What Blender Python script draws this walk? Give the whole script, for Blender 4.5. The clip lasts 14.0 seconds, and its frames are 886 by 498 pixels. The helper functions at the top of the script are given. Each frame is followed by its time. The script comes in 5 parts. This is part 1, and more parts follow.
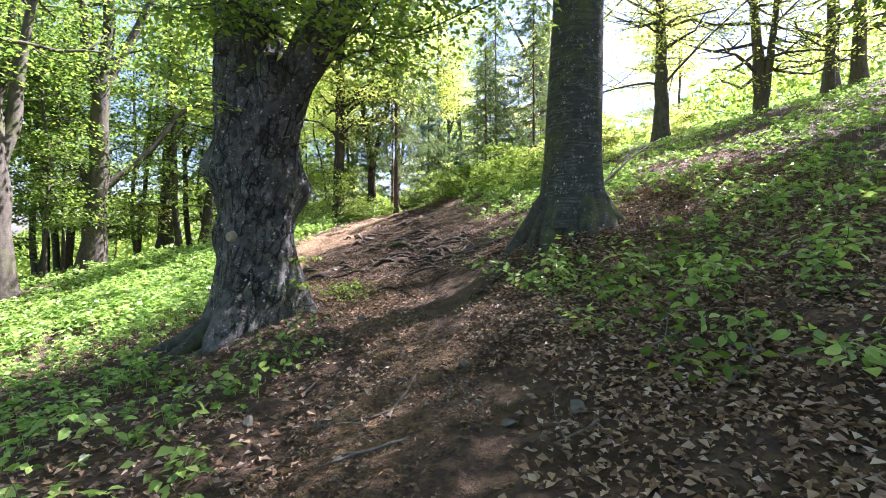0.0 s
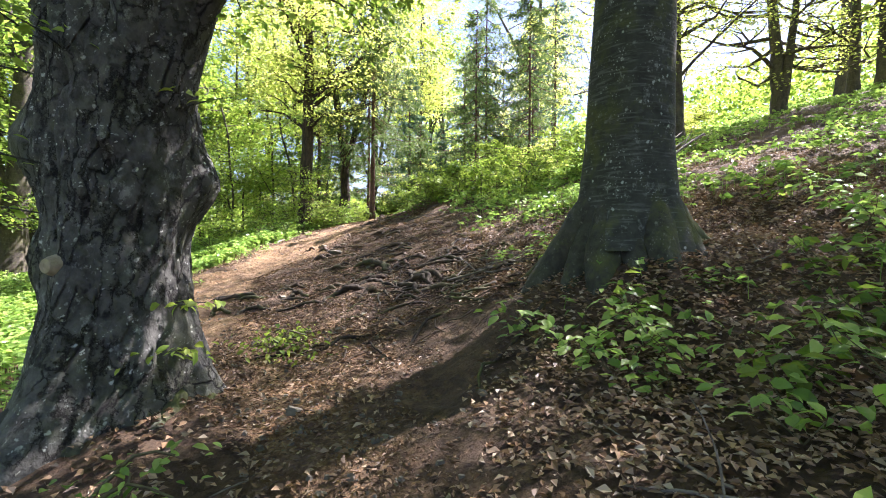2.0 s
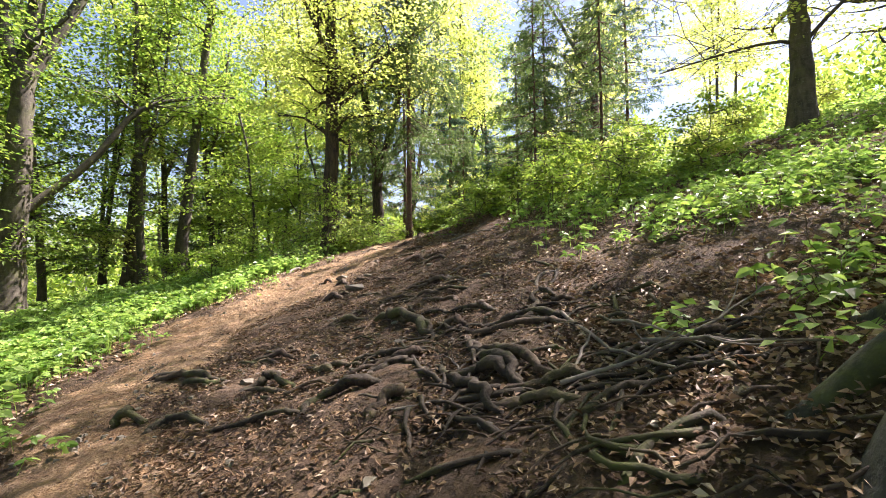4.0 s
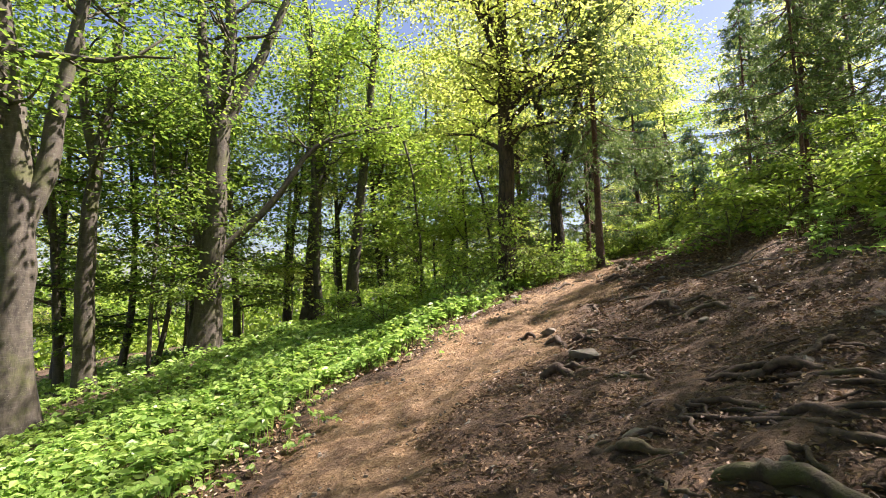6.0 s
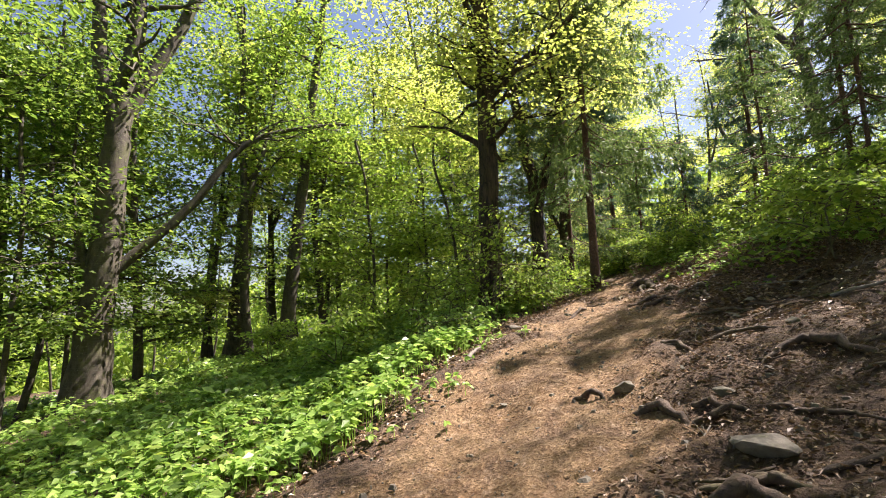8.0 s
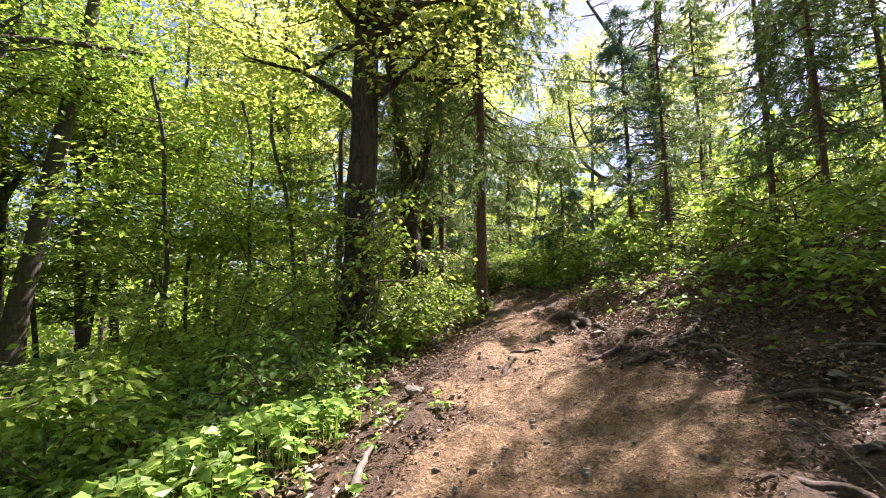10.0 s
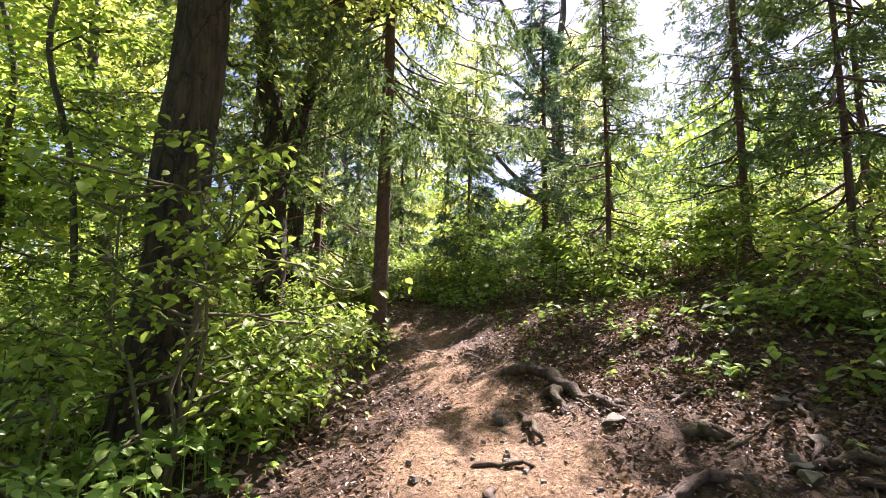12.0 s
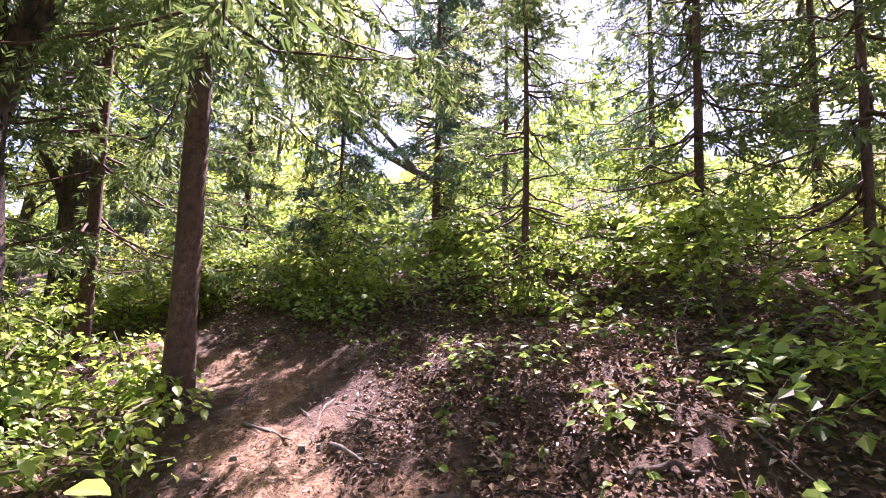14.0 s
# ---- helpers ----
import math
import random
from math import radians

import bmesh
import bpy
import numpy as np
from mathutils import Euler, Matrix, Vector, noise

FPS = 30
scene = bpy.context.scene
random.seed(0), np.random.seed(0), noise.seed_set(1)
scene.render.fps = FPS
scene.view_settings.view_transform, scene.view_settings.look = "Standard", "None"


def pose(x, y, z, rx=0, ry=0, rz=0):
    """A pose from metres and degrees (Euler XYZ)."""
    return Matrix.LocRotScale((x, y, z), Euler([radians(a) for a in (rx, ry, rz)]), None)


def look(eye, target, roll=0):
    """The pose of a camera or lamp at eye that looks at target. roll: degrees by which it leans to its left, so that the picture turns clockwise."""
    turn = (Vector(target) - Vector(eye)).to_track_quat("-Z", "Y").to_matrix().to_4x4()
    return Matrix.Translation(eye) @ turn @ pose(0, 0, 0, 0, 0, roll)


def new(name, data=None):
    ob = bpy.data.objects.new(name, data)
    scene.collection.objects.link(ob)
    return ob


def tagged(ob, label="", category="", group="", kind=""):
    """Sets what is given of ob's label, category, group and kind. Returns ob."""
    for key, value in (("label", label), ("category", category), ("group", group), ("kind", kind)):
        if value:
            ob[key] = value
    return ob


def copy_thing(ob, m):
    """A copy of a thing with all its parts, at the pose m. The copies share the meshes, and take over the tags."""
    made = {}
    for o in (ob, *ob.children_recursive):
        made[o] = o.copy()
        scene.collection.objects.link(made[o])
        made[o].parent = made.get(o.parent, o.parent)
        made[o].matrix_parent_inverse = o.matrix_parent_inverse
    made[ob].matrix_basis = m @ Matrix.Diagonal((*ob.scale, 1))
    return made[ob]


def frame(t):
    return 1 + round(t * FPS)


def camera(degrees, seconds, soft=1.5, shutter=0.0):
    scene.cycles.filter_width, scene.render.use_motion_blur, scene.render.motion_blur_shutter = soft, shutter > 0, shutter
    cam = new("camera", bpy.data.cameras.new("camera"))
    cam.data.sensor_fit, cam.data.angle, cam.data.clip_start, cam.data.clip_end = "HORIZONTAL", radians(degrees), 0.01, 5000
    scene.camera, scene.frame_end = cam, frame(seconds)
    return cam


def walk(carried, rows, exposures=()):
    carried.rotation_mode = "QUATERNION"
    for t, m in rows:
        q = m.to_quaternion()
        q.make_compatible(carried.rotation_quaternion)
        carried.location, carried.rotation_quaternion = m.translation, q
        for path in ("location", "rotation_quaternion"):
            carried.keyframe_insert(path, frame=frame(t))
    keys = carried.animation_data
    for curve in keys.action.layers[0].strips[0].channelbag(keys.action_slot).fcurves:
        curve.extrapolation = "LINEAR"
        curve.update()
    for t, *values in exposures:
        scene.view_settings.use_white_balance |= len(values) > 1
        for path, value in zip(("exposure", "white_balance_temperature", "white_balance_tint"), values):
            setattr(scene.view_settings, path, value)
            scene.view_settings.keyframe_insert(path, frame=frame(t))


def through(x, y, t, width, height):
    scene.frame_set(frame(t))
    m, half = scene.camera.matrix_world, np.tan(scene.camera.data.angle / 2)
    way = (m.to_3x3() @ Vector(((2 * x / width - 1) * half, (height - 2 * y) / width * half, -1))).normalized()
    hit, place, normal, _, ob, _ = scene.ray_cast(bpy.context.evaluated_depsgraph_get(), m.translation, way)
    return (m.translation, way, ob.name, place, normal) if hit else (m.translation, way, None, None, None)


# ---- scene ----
cam = camera(86.3, 14.0, soft=1.0)
PATH = [
    (0, (0.163, -0.113, 1.516), (0.124, 1.886, 1.470), -0.10),
    (0.5, (0.153, 0.357, 1.517), (0.148, 2.357, 1.480), -0.20),
    (1, (0.103, 0.906, 1.531), (0.126, 2.906, 1.503), 0.10),
    (1.5, (0.050, 1.559, 1.595), (0.086, 3.559, 1.571), 0.30),
    (2, (0.003, 2.293, 1.704), (0.053, 4.292, 1.681), 0.60),
    (2.2, (-0.055, 2.568, 1.709), (0.005, 4.567, 1.697), 0.90),
    (4.3, (-0.334, 5.832, 1.955), (-0.542, 7.820, 2.013), -1.00),
    (4.5, (-0.406, 6.059, 1.970), (-0.687, 8.037, 2.041), -1.00),
    (5, (-0.664, 6.569, 2.032), (-1.130, 8.511, 2.135), -1.30),
    (5.5, (-1.127, 7.135, 2.164), (-1.759, 9.028, 2.295), -1.20),
    (6, (-1.628, 7.616, 2.265), (-2.363, 9.470, 2.420), -1.70),
    (6.5, (-2.064, 8.157, 2.252), (-2.828, 9.997, 2.434), -2.00),
    (7, (-2.500, 8.663, 2.239), (-3.223, 10.517, 2.439), -2.30),
    (7.5, (-2.841, 9.224, 2.296), (-3.462, 11.113, 2.514), -2.30),
    (8, (-3.182, 9.859, 2.322), (-3.663, 11.784, 2.572), -2.30),
    (8.5, (-3.475, 10.480, 2.381), (-3.802, 12.433, 2.659), -2.20),
    (8.7, (-3.557, 10.738, 2.400), (-3.822, 12.699, 2.691), -2.10),
    (10.8, (-4.530, 14.145, 2.947), (-3.998, 16.059, 3.185), 1.04),
    (11, (-4.475, 14.408, 2.974), (-3.894, 16.306, 3.217), 1.22),
    (11.5, (-4.404, 15.014, 3.072), (-3.697, 16.868, 3.320), 1.08),
    (12, (-4.213, 15.609, 3.170), (-3.403, 17.420, 3.421), 1.25),
    (12.5, (-3.975, 16.171, 3.294), (-3.058, 17.932, 3.531), 1.22),
    (13, (-3.713, 16.681, 3.458), (-2.675, 18.379, 3.663), 0.99),
    (13.5, (-3.444, 17.100, 3.559), (-2.284, 18.719, 3.737), 1.36),
    (14, (-3.242, 17.553, 3.663), (-1.964, 19.083, 3.820), 1.44),
]
walk(cam, [(t, look(eye, target, roll)) for t, eye, target, roll in PATH],
     exposures=[(0, 2.75, 5650, 31), (2.2, 2.65, 5950, 27), (4.5, 2.25, 6400, 26), (8, 1.87, 6500, 23), (11, 2.2, 6200, 34), (12.5, 2.35, 6150, 37), (14, 2.65, 5950, 60)])

# ---- light ----
SUN_AZ, SUN_EL = 55.0, 55.0          # degrees to the right of +y, above the horizon
world = bpy.data.worlds.new("sky")
scene.world = world
world.use_nodes = True
_wn = world.node_tree
_sky = _wn.nodes.new("ShaderNodeTexSky")
_sky.sky_type = "NISHITA"
_sky.sun_disc = False
_sky.sun_elevation, _sky.sun_rotation = radians(SUN_EL), radians(SUN_AZ)
_sky.dust_density = 1.5
_wn.links.new(_sky.outputs[0], _wn.nodes["Background"].inputs[0])
_wn.nodes["Background"].inputs[1].default_value = 0.05
sun = new("sun", bpy.data.lights.new("sun", "SUN"))
sun.data.energy, sun.data.angle, sun.data.color = 5.0, radians(0.6), (1.0, 0.93, 0.82)
_to_sun = Vector((math.sin(radians(SUN_AZ)) * math.cos(radians(SUN_EL)), math.cos(radians(SUN_AZ)) * math.cos(radians(SUN_EL)), math.sin(radians(SUN_EL))))
sun.matrix_world = look(_to_sun * 60, (0, 0, 0))

# ---- materials ----
def material(name):
    m = bpy.data.materials.new(name)
    m.use_nodes = True
    nt = m.node_tree
    return m, nt, nt.nodes["Principled BSDF"]


def node(nt, kind, **values):
    n = nt.nodes.new(kind)
    for key, value in values.items():
        n.inputs[key.replace("_", " ")].default_value = value
    return n


def coords(nt, scale=(1, 1, 1), where="Object"):
    t = nt.nodes.new("ShaderNodeTexCoord")
    m = nt.nodes.new("ShaderNodeMapping")
    m.inputs["Scale"].default_value = scale
    nt.links.new(t.outputs[where], m.inputs["Vector"])
    return m.outputs[0]


def noise_tex(nt, vec, scale, detail=5.0, rough=0.6):
    n = node(nt, "ShaderNodeTexNoise", Scale=scale, Detail=detail, Roughness=rough)
    nt.links.new(vec, n.inputs["Vector"])
    return n.outputs["Fac"]


def ramp(nt, fac, stops):
    r = nt.nodes.new("ShaderNodeValToRGB")
    e = r.color_ramp.elements
    while len(e) < len(stops):
        e.new(0.5)
    for el, (at, col) in zip(e, stops):
        el.position, el.color = at, (*col, 1)
    nt.links.new(fac, r.inputs[0])
    return r.outputs[0]


def mix(nt, fac, a, b, how="MIX"):
    m = nt.nodes.new("ShaderNodeMix")
    m.data_type, m.blend_type = "RGBA", how
    for sock, value in ((m.inputs[0], fac), (m.inputs[6], a), (m.inputs[7], b)):
        if isinstance(value, (int, float)):
            sock.default_value = value
        elif isinstance(value, tuple):
            sock.default_value = (*value, 1)
        else:
            nt.links.new(value, sock)
    return m.outputs[2]


def calc(nt, how, a, b):
    m = nt.nodes.new("ShaderNodeMath")
    m.operation = how
    for sock, value in zip(m.inputs, (a, b)):
        if isinstance(value, (int, float)):
            sock.default_value = value
        else:
            nt.links.new(value, sock)
    return m.outputs[0]


def bump(nt, b, height, strength, distance):
    n = node(nt, "ShaderNodeBump", Strength=strength, Distance=distance)
    nt.links.new(height, n.inputs["Height"])
    nt.links.new(n.outputs[0], b.inputs["Normal"])


def bark(name, dark, light, stretch, scale, depth, spots=0.0, spot_col=(0.4, 0.42, 0.38), moss=0.0, bands=0.0, cracks=0.0):
    """Tree bark: vertical grain, cracks, lichen spots and green algae."""
    m, nt, b = material(name)
    vec = coords(nt, (1, 1, stretch))
    fine = noise_tex(nt, vec, scale, 8, 0.65)
    big = noise_tex(nt, coords(nt, (1, 1, 0.5)), 2.2, 4)
    col = ramp(nt, fine, [(0.32, dark), (0.7, light)])
    col = mix(nt, calc(nt, "MULTIPLY", big, 0.6), col, tuple(c * 0.5 for c in dark))
    if bands:
        band = noise_tex(nt, coords(nt, (1.5, 1.5, 14)), 3.0, 4)
        col = mix(nt, ramp(nt, band, [(0.52, (0, 0, 0)), (0.68, (bands, bands, bands))]), col, spot_col)
    if spots:
        for size, rim, lo in ((16.0, 0.24, 0.50), (37.0, 0.26, 0.50)):
            v = node(nt, "ShaderNodeTexVoronoi", Scale=size)
            nt.links.new(mix(nt, 0.06, coords(nt), noise_tex(nt, coords(nt), 22, 4)), v.inputs["Vector"])
            where = noise_tex(nt, coords(nt), 3.5 + size * 0.06, 5)
            f = calc(nt, "MULTIPLY", ramp(nt, v.outputs["Distance"], [(rim * 0.55, (1, 1, 1)), (rim, (0, 0, 0))]), ramp(nt, where, [(lo, (0, 0, 0)), (lo + 0.1, (spots, spots, spots))]))
            col = mix(nt, f, col, spot_col)
        patch = noise_tex(nt, coords(nt, (1, 1, 0.7)), 8.5, 8, 0.75)
        col = mix(nt, ramp(nt, patch, [(0.57, (0, 0, 0)), (0.64, (0.35 * spots, 0.35 * spots, 0.35 * spots))]), col, spot_col)
    if moss:
        g = noise_tex(nt, coords(nt), 1.6, 6, 0.7)
        col = mix(nt, ramp(nt, g, [(0.5, (0, 0, 0)), (0.66, (moss, moss, moss))]), col, (0.085, 0.10, 0.02))
    relief = fine
    if cracks:
        w = node(nt, "ShaderNodeTexVoronoi", Scale=cracks)
        w.feature = "DISTANCE_TO_EDGE"
        nt.links.new(mix(nt, 0.17, coords(nt, (1, 1, 0.36)), noise_tex(nt, coords(nt), 7, 7, 0.75)), w.inputs["Vector"])
        gate = ramp(nt, noise_tex(nt, coords(nt), 2.4, 4), [(0.42, (0, 0, 0)), (0.50, (1, 1, 1))])
        line = ramp(nt, w.outputs["Distance"], [(0.012, (1, 1, 1)), (0.07, (0, 0, 0))])
        cut = calc(nt, "MULTIPLY", line, gate)
        col = mix(nt, calc(nt, "MULTIPLY", cut, 0.95), col, (0.007, 0.006, 0.005))
        relief = calc(nt, "SUBTRACT", fine, calc(nt, "MULTIPLY", cut, 0.8))
    nt.links.new(col, b.inputs["Base Color"])
    b.inputs["Roughness"].default_value = 0.85
    bump(nt, b, relief, 0.9, depth)
    return m


def leaf_material(name, cols, through=0.5, gloss=0.45, glow=1.35):
    """Thin leaf: glossy face over a diffuse blade that lets light through, each blade of its own tint."""
    m, nt, b = material(name)
    g = nt.nodes.new("ShaderNodeNewGeometry")
    inf = nt.nodes.new("ShaderNodeObjectInfo")
    f = calc(nt, "FRACT", calc(nt, "ADD", g.outputs["Random Per Island"], calc(nt, "MULTIPLY", inf.outputs["Random"], 0.37)), 0)
    col = ramp(nt, f, [(i / (len(cols) - 1), c) for i, c in enumerate(cols)])
    nt.links.new(col, b.inputs["Base Color"])
    b.inputs["Roughness"].default_value = gloss
    b.inputs["Specular IOR Level"].default_value = 0.35
    t = nt.nodes.new("ShaderNodeBsdfTranslucent")
    bright = mix(nt, 1.0, col, (glow, glow * 1.02, glow * 0.8), "MULTIPLY")
    nt.links.new(bright, t.inputs["Color"])
    ms = nt.nodes.new("ShaderNodeMixShader")
    ms.inputs[0].default_value = through
    nt.links.new(b.outputs[0], ms.inputs[1])
    nt.links.new(t.outputs[0], ms.inputs[2])
    nt.links.new(ms.outputs[0], nt.nodes["Material Output"].inputs["Surface"])
    return m


GREY_BARK = bark("beech_bark", (0.028, 0.023, 0.017), (0.145, 0.122, 0.09), 0.4, 9, 0.014, 0.5, (0.24, 0.24, 0.19), moss=0.6, bands=0.2)
OLD_BARK = bark("old_beech_bark", (0.035, 0.035, 0.031), (0.185, 0.188, 0.168), 0.9, 9, 0.05, 1.0, (0.50, 0.53, 0.48), moss=0.35, cracks=11.0)
SMOOTH_BARK = bark("smooth_beech_bark", (0.024, 0.027, 0.02), (0.078, 0.083, 0.068), 1.2, 7, 0.012, 1.0, (0.38, 0.42, 0.38), moss=0.9, bands=0.2)
OAK_BARK = bark("oak_bark", (0.018, 0.012, 0.009), (0.16, 0.105, 0.07), 0.14, 22, 0.07, moss=0.25, cracks=13.0)
SPRUCE_BARK = bark("spruce_bark", (0.055, 0.028, 0.02), (0.21, 0.115, 0.078), 0.6, 30, 0.012, 0.3)
ROOT_BARK = bark("root_bark", (0.026, 0.017, 0.011), (0.17, 0.115, 0.075), 1, 22, 0.02, moss=0.45)
DEAD_WOOD = bark("dead_wood", (0.10, 0.085, 0.07), (0.33, 0.29, 0.24), 1, 20, 0.006)
CUT_WOOD = bark("cut_wood", (0.25, 0.21, 0.13), (0.48, 0.42, 0.30), 1, 20, 0.002)
FRESH = [(0.12, 0.21, 0.035), (0.22, 0.32, 0.053), (0.35, 0.44, 0.082), (0.16, 0.26, 0.04)]
LEAF = leaf_material("beech_leaf", FRESH, 0.55)
# darker copy of the beech leaf, with shade put into its colour
LEAF_SHADED = leaf_material("beech_leaf_shaded", [(0.055, 0.11, 0.02), (0.125, 0.21, 0.036), (0.23, 0.31, 0.055), (0.085, 0.15, 0.027)], 0.58)
LEAF_YOUNG = leaf_material("young_leaf", [(0.31, 0.39, 0.08), (0.45, 0.50, 0.13), (0.55, 0.56, 0.19), (0.26, 0.36, 0.08)], 0.6)
PLANT = leaf_material("plant_leaf", [(0.11, 0.21, 0.045), (0.22, 0.36, 0.075), (0.38, 0.52, 0.14), (0.16, 0.28, 0.055)], 0.45, 0.35)
NEEDLE = leaf_material("spruce_needle", [(0.06, 0.11, 0.035), (0.11, 0.17, 0.055), (0.18, 0.24, 0.075)], 0.4, 0.4)
NEEDLE_BLUE = leaf_material("fir_needle", [(0.045, 0.10, 0.06), (0.075, 0.14, 0.09), (0.11, 0.18, 0.11)], 0.35, 0.4)
LITTER = leaf_material("dead_leaf", [(0.08, 0.045, 0.024), (0.24, 0.15, 0.085), (0.40, 0.28, 0.18), (0.13, 0.07, 0.036), (0.55, 0.45, 0.33), (0.30, 0.19, 0.10), (0.10, 0.055, 0.03)], 0.12, 0.42, 1.0)
# dark leaf scraps; part of their darkness stands in for shade above the path
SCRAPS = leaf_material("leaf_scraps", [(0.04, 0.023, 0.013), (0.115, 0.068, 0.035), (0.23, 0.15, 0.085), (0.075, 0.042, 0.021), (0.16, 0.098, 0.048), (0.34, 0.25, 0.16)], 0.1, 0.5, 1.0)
STEM = bark("green_stem", (0.09, 0.08, 0.04), (0.16, 0.15, 0.07), 1, 40, 0.001)


def stone_material():
    m, nt, b = material("stone")
    inf = nt.nodes.new("ShaderNodeObjectInfo")
    n = noise_tex(nt, coords(nt), 9, 8, 0.65)
    col = ramp(nt, n, [(0.3, (0.07, 0.06, 0.048)), (0.6, (0.19, 0.17, 0.135)), (0.8, (0.30, 0.275, 0.23))])
    col = mix(nt, calc(nt, "MULTIPLY", inf.outputs["Random"], 0.45), col, (0.08, 0.08, 0.042))
    nt.links.new(col, b.inputs["Base Color"])
    b.inputs["Roughness"].default_value = 0.85
    bump(nt, b, n, 0.6, 0.02)
    return m


STONE = stone_material()


MOSSY_FOOT = bark("mossy_foot", (0.02, 0.021, 0.014), (0.085, 0.086, 0.062), 0.8, 11, 0.02, 0.5, (0.30, 0.32, 0.27), moss=1.0)
MOSSY_ROOT = bark("mossy_root", (0.015, 0.011, 0.007), (0.08, 0.058, 0.034), 1, 20, 0.02, moss=0.8)


def ground_material():
    """Leaf litter and humus; where the path is trodden, reddish-brown bare earth with grit, needles and darker
    blotches.
    """
    m, nt, b = material("forest_ground")
    at = nt.nodes.new("ShaderNodeAttribute")
    at.attribute_name = "trodden"
    vec = coords(nt)
    fine = noise_tex(nt, vec, 38, 8, 0.7)
    mid = noise_tex(nt, vec, 5, 6, 0.65)
    big = noise_tex(nt, vec, 0.9, 4)
    v = node(nt, "ShaderNodeTexVoronoi", Scale=24.0)
    nt.links.new(mix(nt, 0.12, vec, fine), v.inputs["Vector"])
    litter = mix(nt, v.outputs["Color"], (0.04, 0.024, 0.012), (0.14, 0.085, 0.042))
    litter = mix(nt, ramp(nt, mid, [(0.4, (0, 0, 0)), (0.65, (0.8, 0.8, 0.8))]), litter, (0.06, 0.036, 0.022))
    earth = ramp(nt, fine, [(0.34, (0.05, 0.029, 0.015)), (0.5, (0.225, 0.136, 0.062)), (0.66, (0.43, 0.305, 0.18))])
    earth = mix(nt, ramp(nt, mid, [(0.42, (0, 0, 0)), (0.62, (0.75, 0.75, 0.75))]), earth, (0.15, 0.080, 0.031))
    earth = mix(nt, ramp(nt, big, [(0.45, (0, 0, 0)), (0.65, (0.5, 0.5, 0.5))]), earth, (0.28, 0.19, 0.10))
    # darker noise blotches over the bare earth, drawn out along y
    dark_blotch = noise_tex(nt, coords(nt, (1, 0.55, 1)), 2.3, 7, 0.68)
    earth = mix(nt, ramp(nt, dark_blotch, [(0.5, (0, 0, 0)), (0.6, (0.7, 0.7, 0.7))]), earth, (0.085, 0.048, 0.024))
    pale = noise_tex(nt, vec, 7.5, 7, 0.7)
    earth = mix(nt, ramp(nt, pale, [(0.56, (0, 0, 0)), (0.66, (0.6, 0.6, 0.6))]), earth, (0.40, 0.29, 0.19))
    f = calc(nt, "ADD", at.outputs["Fac"], calc(nt, "MULTIPLY", calc(nt, "SUBTRACT", mid, 0.5), 0.9))
    col = mix(nt, ramp(nt, f, [(0.3, (0, 0, 0)), (0.6, (1, 1, 1))]), litter, earth)
    nt.links.new(col, b.inputs["Base Color"])
    b.inputs["Roughness"].default_value = 0.92
    bump(nt, b, calc(nt, "ADD", calc(nt, "ADD", fine, calc(nt, "MULTIPLY", mid, 1.2)), calc(nt, "MULTIPLY", v.outputs["Distance"], 0.6)), 1.0, 0.04)
    return m


GROUND = ground_material()

# ---- shape helpers ----
def unit(v):
    return v / np.maximum(np.linalg.norm(v, axis=-1, keepdims=True), 1e-9)


